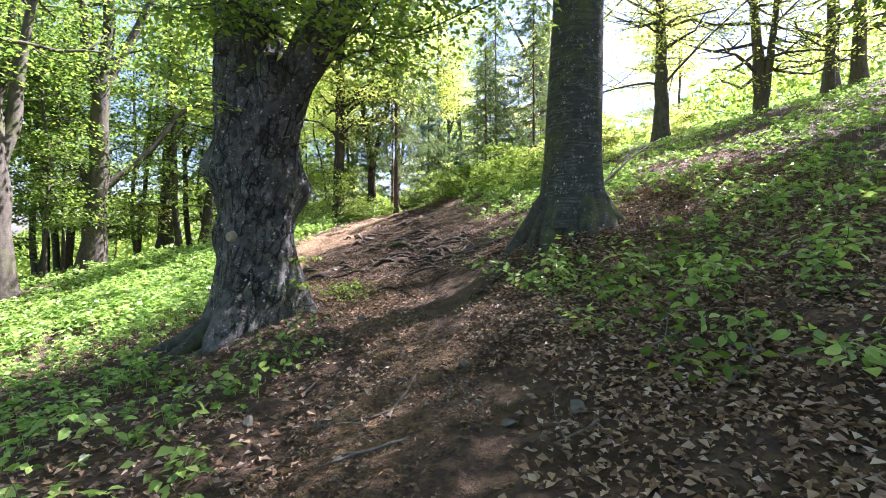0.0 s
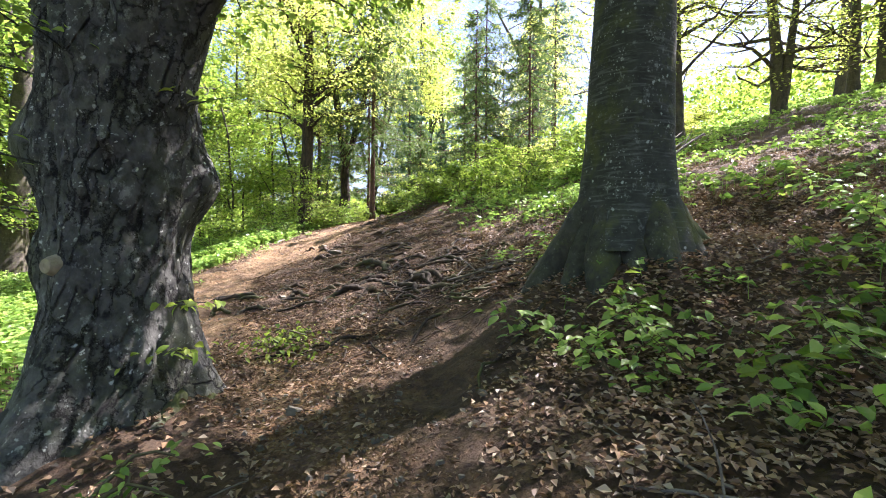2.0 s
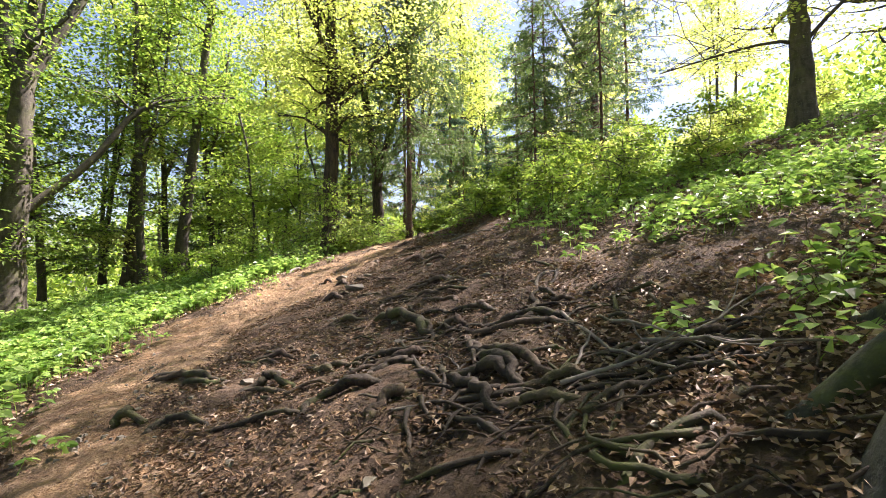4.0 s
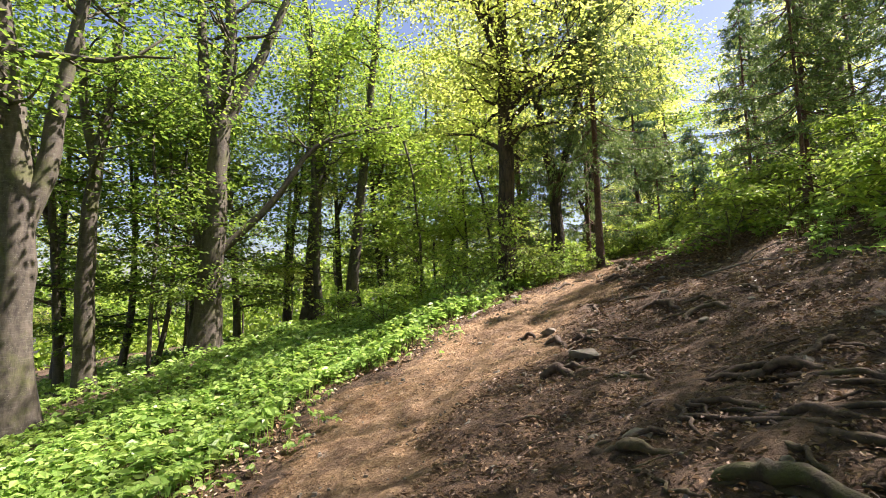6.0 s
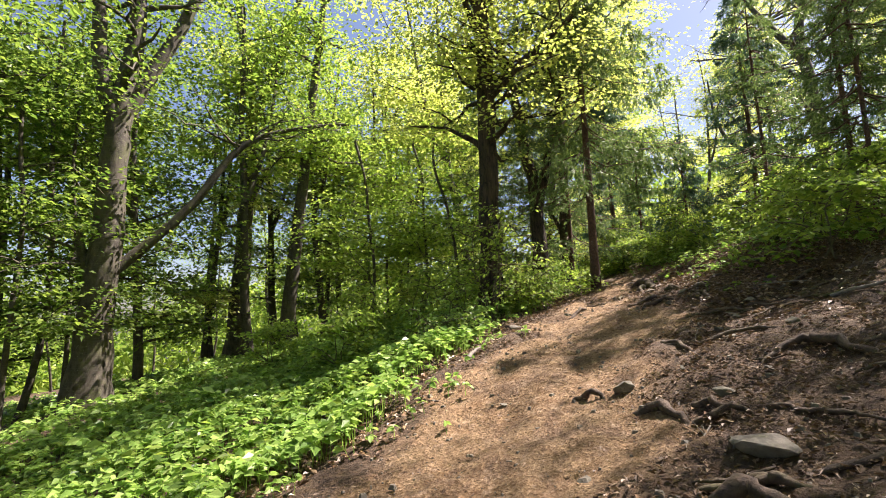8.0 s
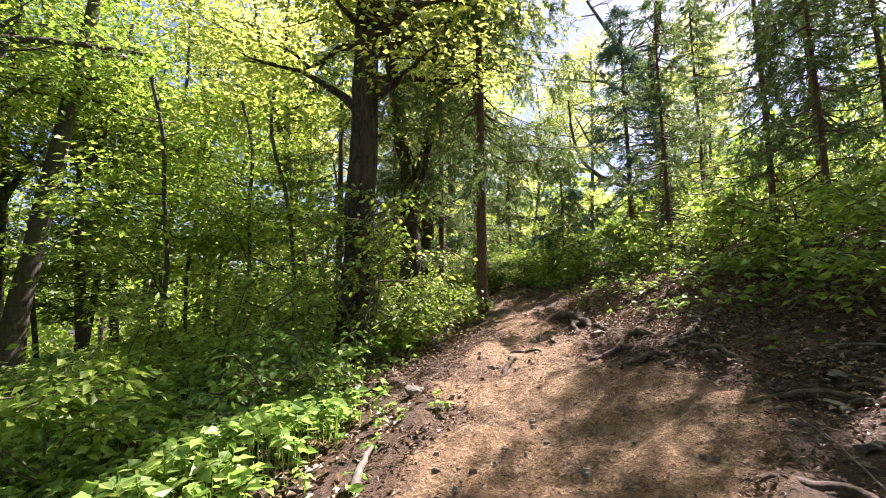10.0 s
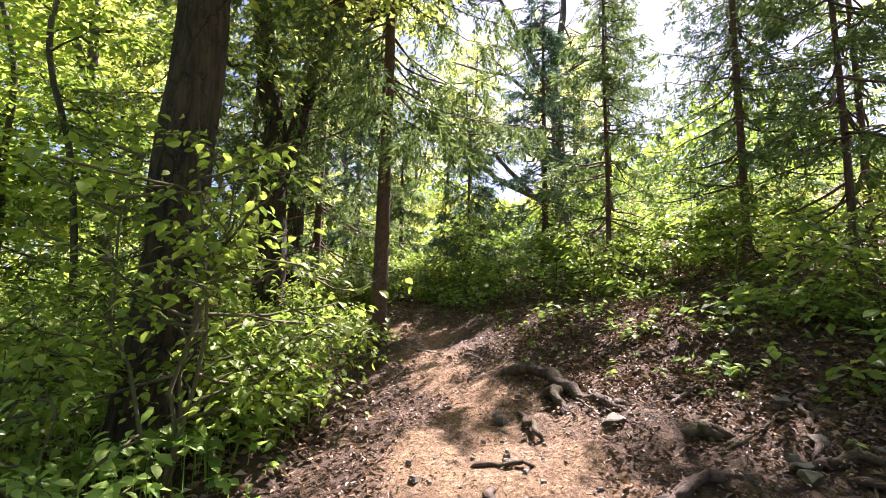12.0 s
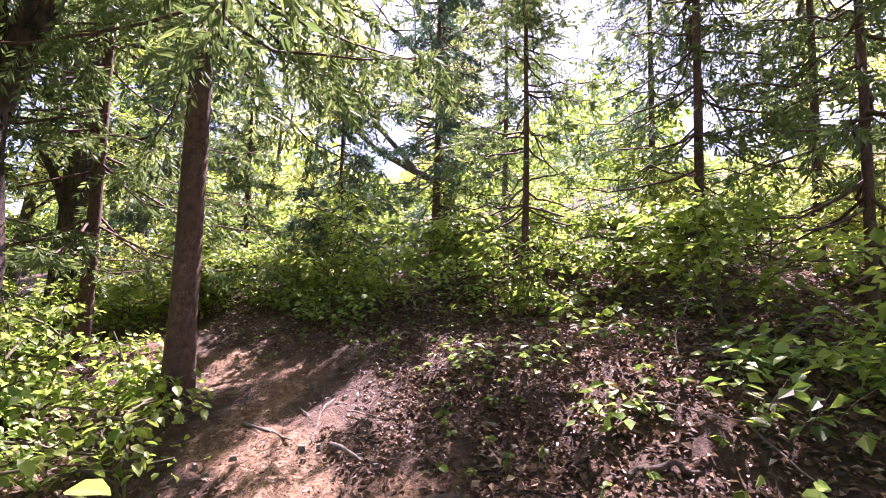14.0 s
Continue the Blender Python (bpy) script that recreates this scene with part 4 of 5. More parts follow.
# ---- trees on the hill ----
a = (7.8, 17.35)
broadleaf("beech_tree", a, [(rel(a, [(7.8, 17.35, 4.6), (7.74, 17.31, 7.7), (7.69, 17.33, 10.1), (7.6, 17.4, 17)]), 0.27, 0.07),
    (rel(a, [(7.75, 17.3, 6.9), (8.0, 17.2, 7.3), (9.17, 16.61, 8.6), (10.2, 16.2, 9.6)]), 0.06, 0.02),
    (rel(a, [(7.72, 17.35, 7.0), (7.4, 17.4, 7.2), (6.5, 17.8, 7.15), (5.73, 18.05, 7.0), (4.8, 18.3, 6.8)]), 0.05, 0.015),
    (rel(a, [(7.72, 17.3, 8.8), (7.0, 17.2, 9.3), (6.0, 17.0, 9.2)]), 0.05, 0.015),
    # the long high limbs from here on are added to dapple the path
    (rel(a, [(7.65, 17.3, 11), (6.3, 16.4, 12.5), (4.2, 15.2, 13.2), (2.8, 14.2, 13)]), 0.10, 0.02),
    (rel(a, [(7.6, 17.3, 12.5), (6.5, 15.6, 14), (5.0, 13.6, 15), (4.0, 12.0, 15)]), 0.10, 0.02),
    (rel(a, [(7.6, 17.4, 10.2), (6.0, 18.3, 11), (3.8, 18.8, 11.2)]), 0.08, 0.02),
    (rel(a, [(7.7, 17.2, 10.5), (7.6, 15.5, 12), (7.2, 13.2, 13), (7.0, 11.5, 13.4)]), 0.09, 0.02),
    (rel(a, [(7.7, 17.2, 12), (8.6, 15, 13.5), (9, 12.6, 14)]), 0.09, 0.02),
    (rel(a, [(7.6, 17.3, 10.9), (6.0, 16.4, 12.5), (3.6, 15.8, 13.6), (1.3, 15.1, 13.8)]), 0.08, 0.02),
    (rel(a, [(7.6, 17.3, 11.5), (6.2, 17.4, 13), (4.2, 17.2, 13.5), (2.6, 16.8, 13.6)]), 0.09, 0.02),
    (rel(a, [(7.6, 17.2, 10.8), (6, 15.8, 12.4), (4.2, 14.6, 13.4), (2.2, 13.4, 13.8)]), 0.08, 0.02)],
    "slim dark beech with thin level side branches on the hill", GREY_BARK, LEAF_YOUNG, T, 17, 0.11, 0.36, 22, 3.2, low=0.4, sub=3)
# added out of view: its long limbs only throw shade on the rooty slope
a = (11.4, 10.9)
broadleaf("beech_tree", a, [(rel(a, [(11.4, 10.9, 3.2), (11.35, 10.9, 8), (11.2, 11.0, 13), (11.0, 11.2, 21)]), 0.30, 0.07),
    (rel(a, [(11.3, 10.9, 8.5), (9.4, 11.4, 10.4), (7.2, 12.0, 11.4), (5.8, 12.3, 11.8)]), 0.10, 0.03),
    (rel(a, [(11.3, 10.9, 9.5), (8.8, 11.4, 12), (5.4, 12.0, 13.5), (4.0, 12.3, 13.6)]), 0.12, 0.03)],
    "unseen broad beech with young leaves, added to shade the path", GREY_BARK, LEAF_YOUNG, T, 15, 0.11, 0.34, 22, 2.0, low=0.45, sub=3)
# another unseen beech, added so that the first metres of path lie in shade
a = (10.2, 8.2)
broadleaf("beech_tree", a, [(rel(a, [(10.2, 8.2, 2.6), (10.15, 8.2, 7), (10.0, 8.3, 12), (9.8, 8.4, 17)]), 0.22, 0.06),
    (rel(a, [(10.1, 8.2, 8), (8.6, 8.4, 10), (6.6, 8.8, 11.5), (5.2, 9.0, 12)]), 0.09, 0.03),
    (rel(a, [(10.1, 8.2, 7.5), (8.6, 7.4, 9.5), (6.8, 6.8, 10.6), (5.6, 6.4, 11)]), 0.09, 0.03),
    (rel(a, [(10.0, 8.2, 10), (8.6, 6.6, 12), (7.2, 5.2, 13)]), 0.09, 0.03),
    (rel(a, [(10.0, 8.3, 9), (8.4, 9.4, 10.6), (6.4, 10.0, 11.4), (4.6, 10.2, 11.8)]), 0.08, 0.03),
    (rel(a, [(10.0, 8.2, 8.5), (8.4, 7.8, 10), (6.0, 7.6, 11), (4.4, 7.6, 11.4)]), 0.08, 0.03)],
    "unseen slender beech with young leaves, added to shade the path", GREY_BARK, LEAF_YOUNG, T, 26, 0.11, 0.34, 22, 2.2, low=0.35, sub=3)
a = (12.3, 18.8)
broadleaf("beech_tree", a, [(rel(a, [(12.36, 18.8, 5.4), (12.27, 18.85, 7.5), (12.05, 19, 10.9), (11.9, 19, 17)]), 0.30, 0.06), (rel(a, [(12.35, 18.8, 6.8), (12.5, 18.7, 7.9), (12.7, 18.57, 10.7), (13, 18.4, 16)]), 0.2, 0.05)],
    "twin-stemmed beech high on the hill", GREY_BARK, LEAF_YOUNG, T, 18, 0.13, 0.55, 22, 3.2, low=0.35, sub=3)
for x, y, r in ((15.6, 18.3, 0.24), (14.6, 18.4, 0.17), (17.5, 22, 0.3), (20, 15, 0.3)):
    a = (x, y)
    broadleaf("beech_tree", a, [([(0, 0, -0.2), (0.05, 0, 4), (-0.1, 0.1, 9), (0.1, 0, 16)], r, 0.06)], "tall beech with sparse young leaves on the hilltop", GREY_BARK, LEAF_YOUNG, T, 14, 0.15, 0.6, 24, 2.8, "hilltop beeches", low=0.15, sub=2)

# ---- woodland trees in the distance: a few kinds, copied ----
def wood_tree(seed, h, r, leaf, twigs, length, low, size, per=26):
    rng = np.random.default_rng(seed)
    x = np.cumsum(rng.normal(0, 0.22, 6))
    y = np.cumsum(rng.normal(0, 0.22, 6))
    pts = [(x[k] - x[0], y[k] - y[0], -0.4 + (h + 0.4) * k / 5) for k in range(6)]
    stems = [(pts, r, 0.04)]
    if seed % 2:
        p = np.array(pts[2])
        stems.append(([p, p + (0.5, 0.3, 1.6), p + (0.9, 0.4, 3.6), p + (1.3, 0.7, h * 0.5)], r * 0.6, 0.04))
    return broadleaf("beech_tree", (0, 0), stems, "woodland beech with layered fresh green leaves", GREY_BARK, leaf, rng, per, size, 0.55, twigs, length, "woodland trees", low=low, segs=8, sub=2)


KINDS = [wood_tree(101, 14, 0.16, LEAF_SHADED, 22, 2.5, 0.1, 0.19), wood_tree(102, 12, 0.10, LEAF_SHADED, 19, 2.3, 0.2, 0.17), wood_tree(103, 16, 0.20, LEAF, 22, 2.8, 0.18, 0.20),
         wood_tree(104, 9, 0.07, LEAF_SHADED, 17, 2.0, 0.22, 0.16), wood_tree(105, 15, 0.15, LEAF_YOUNG, 20, 2.7, 0.15, 0.19), wood_tree(106, 6, 0.05, LEAF, 16, 1.6, 0.06, 0.15)]
W = np.random.default_rng(77)
# behind the oak stand the paler kinds 4 and 5: sunlight put into leaf colour
spots = [(-15.8, 18.1, 3), (-19.5, 23.5, 2), (-18.5, 27.5, 4), (-22, 26, 2), (-14.5, 31, 2), (-21.5, 21, 0), (-17.5, 31.5, 2), (-11.5, 34, 4), (-17.2, 20.5, 3), (-17.6, 19.6, 1), (-13.6, 32.9, 4), (-11.4, 29.5, 5), (-17.2, 23.1, 0), (-6.6, 31.4, 5), (-8.8, 26.7, 5), (-10.5, 30.3, 5), (-6.7, 34.3, 4),
         (-9.5, 26.5, 5), (-7.8, 25.5, 5), (-6.5, 28, 4), (-15, 26, 2), (-19, 14, 2), (-20, 18, 0), (-15.5, 10.5, 0), (-18, 9, 2), (-13, 6, 1), (-17, 4, 0), (-21, 24, 2), (-8, 36, 4), (-4, 34, 4),
         (-1, 36, 4), (-12, 38, 2), (-16, 36, 2), (-20, 30, 0), (-24, 20, 2), (-24, 12, 0), (-25, 28, 2), (-9, 41, 2), (0, 42, 2), (-9.0, 23.8, 5), (-6.2, 24.2, 5)]
for _ in range(36):
    b, d = W.uniform(-100, 50), W.uniform(26, 52)
    x, y = -2 + d * math.sin(radians(b)), 10 + d * math.cos(radians(b))
    if b < 8 or d > 34:
        spots.append((x, y, int(W.integers(0, 5)) if b < 10 else 4))
used = set()
for x, y, kind in spots:
    m = pose(x, y, float(ground_z(x, y)) - 0.05, 0, 0, W.uniform(0, 360))
    if kind not in used:
        used.add(kind)
        KINDS[kind].matrix_basis = m
    else:
        copy_thing(KINDS[kind], m)

# unseen trees added beside and behind the start of the walk, to shade the path
for x, y, kind in ((7.2, 6.2, 3), (8.5, 3.0, 0), (5.5, -0.5, 2), (15.5, 13, 0), (3.5, -4, 0), (-4, -5, 2), (-8, -1, 0), (10, 0, 2), (0.5, -9, 0), (13, 7, 2)):
    copy_thing(KINDS[kind], pose(x, y, float(ground_z(x, y)) - 0.05, 0, 0, W.uniform(0, 360)))

# ---- spruces ----
def spruce(at, h, r, first, reach, label, seed, mat=None, bare=0.0, whorls=16, twig_len=0.34, droop=0.35, dense=22, hang=1.0):
    """A spruce: straight trunk, whorls of drooping boughs, hanging twigs set with needles."""
    rng = np.random.default_rng(seed)
    mat = mat or NEEDLE
    z0 = float(ground_z(*at)) - 0.06
    t = thing("spruce_tree", (at[0], at[1], z0), label, "tree")
    q = Quads()
    line = through_points([(0, 0, 0), (0.03, 0, h * 0.3), (0, 0.03, h * 0.7), (0.02, 0, h)], 22)
    q.tube(line, flare(r, line, 0.012, 1.3, 0.25), 14, 0.04, rng)
    part("trunk", q.mesh("spruce_trunk", SPRUCE_BARK), t)
    boughs, needles = Quads(), Quads()
    P, D = [], []
    for k in range(whorls):
        s = k / (whorls - 1)
        z = first + (h - first) * s ** 0.9
        L = reach * (1 - s) ** 0.8 + 0.18
        for j in range(int(rng.integers(4, 7))):
            a = rng.uniform(0, 2 * np.pi)
            zz = z + rng.uniform(-0.15, 0.15)
            ln = L * rng.uniform(0.7, 1.1)
            out = np.array([np.cos(a), np.sin(a), 0])
            lean = droop * rng.uniform(0.4, 1.9)
            b = [np.array([0, 0, zz]) + out * ln * u + np.array([0, 0, -lean * ln * u * (1.35 - 0.85 * u)]) for u in np.linspace(0, 1, 7)]
            b = np.array(b) + rng.normal(0, 0.022, (7, 3))
            boughs.tube(b, np.linspace(0.016, 0.004, 7), 4)
            if z < first + bare:
                continue
            side = np.array([-out[1], out[0], 0])
            for _ in range(dense if ln > 0.5 else dense // 2):
                u = rng.uniform(0.15, 1.0)
                p = b[0] + (b[-1] - b[0]) * u
                p[2] = np.interp(u, np.linspace(0, 1, 7), b[:, 2])
                d = out * rng.uniform(0.1, 0.7) + side * rng.choice((-1, 1)) * rng.uniform(0.4, 1) + np.array([0, 0, -hang * rng.uniform(0.1, 1.0)])
                P.append(p)
                D.append(unit(d) * twig_len * rng.uniform(0.5, 1.2) * (1.1 - 0.5 * u))
    P, D = np.array(P), np.array(D)
    per = max(13, int(42 * twig_len))
    n = len(P) * per
    u = np.tile(np.linspace(0.02, 1, per), len(P))[:, None]
    base = np.repeat(P, per, 0) + np.repeat(D, per, 0) * u
    ax = unit(np.repeat(D, per, 0))
    off = rng.normal(0, 1, (n, 3))
    off = unit(off - ax * (off * ax).sum(1, keepdims=True))
    way = ax * 0.9 + off * 0.75
    needles.leaves(base, way, rng.normal(0, 1, (n, 3)), rng.uniform(0.06, 0.115, n), rng.uniform(0.016, 0.03, n), 0.0)
    part("boughwork", boughs.mesh("spruce_boughs", SPRUCE_BARK), t)
    part("needles", needles.mesh("spruce_needles", mat, False), t)
    return t


spruce((-2.42, 21.65), 13, 0.105, 3.3, 2.5, "slim spruce with bare reddish trunk and hanging boughs", 1, bare=0.0, whorls=30, twig_len=0.62, dense=27, hang=2.2, droop=0.45)
spruce((1.29, 21.4), 5.6, 0.05, 0.6, 1.35, "young spruce with a thin bare lower trunk on the bank", 2, bare=1.0, whorls=14, dense=12)
spruce((1.95, 19.6), 8.4, 0.055, 0.7, 1.5, "young spruce with dry lower twigs on the bank", 3, bare=0.7, whorls=18, dense=11, twig_len=0.42, hang=1.6)
spruce((1.45, 18.2), 6.2, 0.042, 0.7, 1.1, "young spruce with dark twigs on the bank", 4, bare=0.8, whorls=15, dense=11)
spruce((3.4, 18.9), 7.6, 0.055, 0.8, 1.9, "young spruce with thin dark trunk among shrubs", 5, NEEDLE, bare=0.5, whorls=18, dense=20)
spruce((-0.6, 26.2), 4.2, 0.05, 0.5, 0.9, "small spruce sapling at the bend of the path", 6, whorls=12)
spruce((-1.25, 28.0), 7.5, 0.11, 0.3, 2.0, "dark dense fir with boughs to the ground", 7, NEEDLE_BLUE, whorls=20, dense=34)
spruce((2.1, 24.2), 6.8, 0.08, 0.5, 1.7, "dark young fir in front of the bare tree", 8, NEEDLE_BLUE, whorls=18, dense=24)
spruce((-5.4, 25.0), 9, 0.11, 0.8, 2.3, "dense spruce in the shade behind the oak", 9, NEEDLE, whorls=20, dense=32)
spruce((5.0, 21.6), 8.5, 0.07, 0.5, 2.1, "dense young spruce on the upper bank", 10, NEEDLE_BLUE, whorls=18, dense=18)
spruce((-4.0, 24.6), 7, 0.1, 0.6, 2.1, "dense shaded spruce behind the slim spruce", 12, NEEDLE, whorls=16, dense=24)
spruce((0.4, 24.6), 3.4, 0.045, 0.3, 0.9, "small dark fir on the bank", 13, NEEDLE_BLUE, whorls=11)
spruce((4.8, 25), 8, 0.07, 0.6, 1.8, "tall young spruce on the upper bank", 14, NEEDLE, whorls=18)
spruce((-2.9, 24.0), 9, 0.08, 1.6, 2.2, "spruce with drooping boughs behind the path", 15, NEEDLE, whorls=17, dense=24, hang=2.0)

# ---- shrubs and saplings ----
def sapling(at, h, label, seed, leaf=None, size=0.085, stems=3, per=5, spreadout=0.5, group="saplings", fine=True):
    """A thin-stemmed shrub with sprays of broad leaves."""
    rng = np.random.default_rng(seed)
    z0 = float(ground_z(*at)) - 0.03
    t = thing("sapling", (at[0], at[1], z0), label, "shrub", group)
    leaves, every = Quads(), []
    for _ in range(stems):
        a = rng.uniform(0, 2 * np.pi)
        e = np.array([np.cos(a) * spreadout * rng.uniform(0.3, 1), np.sin(a) * spreadout * rng.uniform(0.3, 1), h * rng.uniform(0.7, 1.05)])
        line = bent((rng.normal(0, 0.04), rng.normal(0, 0.04), 0), e, rng, 8, 0.14)
        q = Quads()
        rad = np.linspace(0.006 + 0.005 * h, 0.004, 8)
        q.tube(line, rad, 6)
        every.append(branchlets(q, line, rad * 0.5, rng, int(5 + 3 * h), 0.28 + 0.17 * h, 0.15, 0.12, 4, 1))
        part("stem", q.mesh("sapling_stem", STEM), t)
    sprays(leaves, np.concatenate(every), rng, per, 0.10, size, 0.35, 0.35, broad=fine)
    part("leaves", leaves.mesh("sapling_leaves", leaf or LEAF, False), t)
    return t


S = np.random.default_rng(51)
far_kind = [sapling((-4.6, 21.2), 1.5, "leafy beech sapling with fresh green leaves", 65, LEAF_YOUNG, 0.09, 2, 11, fine=False), sapling((-1.4, 25.0), 1.3, "low leafy beech sapling", 66, None, 0.09, 2, 11, fine=False), sapling((2.9, 15.3), 1.2, "hornbeam sapling with fresh green leaves", 67, LEAF, 0.085, 2, 10, fine=False), sapling((2.2, 17.0), 1.7, "leafy beech sapling in shade", 68, LEAF, 0.09, 2, 11, fine=False)]
first_kind = [sapling((-4.5, 19.0), 2.3, "leafy beech sapling with broad bright leaves by the path", 61, LEAF, 0.08, 4, 5), sapling((-5.3, 17.9), 0.8, "low beech sapling with broad fresh leaves", 62, PLANT, 0.07, 3, 5),
              sapling((-3.6, 20.9), 0.9, "hornbeam sapling with fresh leaves beside the spruce", 63, LEAF, 0.068, 3, 7), sapling((-5.5, 19.2), 1.2, "leafy beech sapling under the oak", 64, LEAF, 0.078, 3, 5)]
for x, y, k in ((-5.2, 18.6, 1), (-4.0, 19.7, 2), (-3.7, 20.2, 2), (-4.7, 20.4, 2), (-4.4, 21.2, 2), (-5.4, 21.2, 3), (-3.6, 21.6, 1), (-3.3, 22.3, 2), (-6.4, 19.6, 3), (-6.0, 22.4, 3), (-3.9, 23.6, 3), (-4.9, 23.4, 0), (-3.3, 24.5, 2),
                (-1.4, 25.0, 3), (-0.7, 24.4, 2), (0.0, 24.9, 0), (0.6, 25.6, 3), (-1.9, 26.0, 0), (-2.4, 25.1, 2), (-0.3, 27.2, 3), (1.1, 27.0, 0), (2.4, 23.9, 3), (2.2, 21.6, 1), (2.9, 20.9, 3), (2.8, 18.2, 0), (3.6, 20.4, 0), (2.2, 17.2, 3),
                (3.4, 17.0, 0), (1.9, 15.9, 1), (2.9, 15.3, 2), (0.9, 16.9, 1), (1.3, 14.6, 1), (2.2, 13.8, 2), (4.0, 14.4, 3), (5.2, 16.2, 0), (4.4, 18.4, 3), (0.3, 17.6, 2), (0.9, 19.0, 1), (2.5, 19.1, 1), (1.6, 20.4, 1), (0.6, 20.9, 2), (0.9, 22.2, 1), (0.2, 22.8, 2), (-0.4, 23.4, 3), (6.2, 19.4, 0), (5.4, 21, 3), (7.2, 22, 0), (3.4, 23, 0), (-0.2, 16.2, 1),
                (-8, 20.4, 3), (-9.2, 18.6, 1), (-7.4, 23.4, 0), (-6.8, 16.9, 1), (9.5, 19.5, 0), (8.2, 20.5, 3), (10.6, 21.8, 0), (6.3, 24.8, 3)):
    copy_thing((first_kind if -6 < x < -2.4 and y < 22 else far_kind)[k], pose(x, y, float(ground_z(x, y)) - 0.03, 0, 0, S.uniform(0, 360)))
sapling((-2.85, 20.75), 0.5, "bright young shoot leaning before the spruce", 75, LEAF, 0.075, 2, 3, 0.3)
sapling((-2.75, 21.9), 0.5, "leafy shoot at the foot of the spruce", 76, LEAF, 0.08, 3, 5, 0.35)
sapling((-1.45, 6.75), 0.3, "small leafy shoot at the foot of the old beech", 71, LEAF, 0.06, 2, 4, 0.2)
sapling((-1.5, 4.35), 0.32, "small seedling in the leaf litter before the old beech", 72, PLANT, 0.065, 2, 3, 0.2)
sapling((-4.95, 17.55), 0.45, "broad-leaved shoot in the shade below the path", 73, LEAF_SHADED, 0.085, 2, 4, 0.4)

# ---- seedlings on the bank ----
def seedling(seed, h=0.25, leaf=None, size=0.09, group="seedlings on the bank"):
    rng = np.random.default_rng(seed)
    t = thing("seedling", (0, 0, 0), "small green beech seedling growing out of brown leaf litter", "plant", group)
    leaves, every = Quads(), []
    for _ in range(3):
        a = rng.uniform(0, 2 * np.pi)
        line = bent((0, 0, -0.02), (np.cos(a) * h * 1.0, np.sin(a) * h * 1.0, h * rng.uniform(0.6, 1.1)), rng, 6, 0.15)
        q = Quads()
        q.tube(line, np.linspace(0.004, 0.002, 6), 5)
        part("stem", q.mesh("seedling_stem", STEM), t)
        every += [line[2], line[3], line[4], line[5]]
    sprays(leaves, np.array(every), rng, 4, 0.075, size, 0.25, 0.2, broad=seed < 83)
    part("leaves", leaves.mesh("seedling_leaves", leaf or PLANT, False), t)
    return t


SEEDS = [seedling(81), seedling(82, 0.32), seedling(83, 0.2), seedling(84, 0.28, LEAF_SHADED, 0.1)]
sites = [(1.05, 5.5), (1.5, 5.35), (1.35, 4.85), (1.75, 4.6), (1.55, 4.2), (2.1, 4.3), (1.3, 3.6), (1.75, 3.4), (2.0, 3.0), (2.3, 3.6), (2.6, 4.2), (2.5, 4.9), (1.15, 5.15), (0.85, 5.75), (2.6, 3.0), (1.6, 2.5), (2.2, 2.2), (3.0, 3.6), (3.2, 5.0), (2.9, 5.6),
         (-1.6, 3.6), (-2.0, 3.0), (-1.5, 2.5), (-2.4, 4.2), (-1.1, 2.0), (-1.8, 2.0), (-0.75, 19.1), (-0.4, 18.2), (-0.9, 17.9), (-0.2, 17.2), (-0.6, 20.3), (0.1, 19.6), (0.3, 18.4), (-0.15, 18.0), (0.7, 17.6), (-0.4, 16.6)]
for _ in range(110):
    x, y = S.uniform(0.9, 8.5), S.uniform(2.2, 16.5)
    if x > 1.0 + 0.1 * max(0, 6 - y) and math.sin(1.3 * x + 0.7) * math.sin(1.1 * y) > -0.45 and math.hypot(x - 1.95, y - 6.95) > 0.9:
        sites.append((x, y))
for _ in range(50):
    sites.append((S.uniform(-0.9, 4.5), S.uniform(16.5, 24)))
for k, (x, y) in enumerate(sites):
    m = pose(x, y, float(ground_z(x, y)), 0, 0, S.uniform(0, 360))
    if k < 4:
        SEEDS[k].matrix_basis = m
    else:
        copy_thing(SEEDS[k % 4], m)


def on_ground(x, y, lift=0.0):
    return np.stack([x, y, ground_z(x, y) + lift], -1)


def scatter(n, x0, x1, y0, y1, keep, rng):
    x, y = rng.uniform(x0, x1, n), rng.uniform(y0, y1, n)
    k = keep(x, y)
    return x[k], y[k]


def left_of_path(x, y, gap=0.1):
    return x < smooth_line(y, EDGE_Y, EDGE_L, 0.6) - gap - 0.55 * np.clip((y - 15.5) / 2, 0, 1) + 0.28 * np.sin(2.3 * y) + 0.16 * np.sin(5.9 * y + 1) - 0.35 * np.abs(np.sin(91.7 * y + 57.3 * x))


# ---- green carpet of low plants, leaf litter, grit ----
C = np.random.default_rng(91)


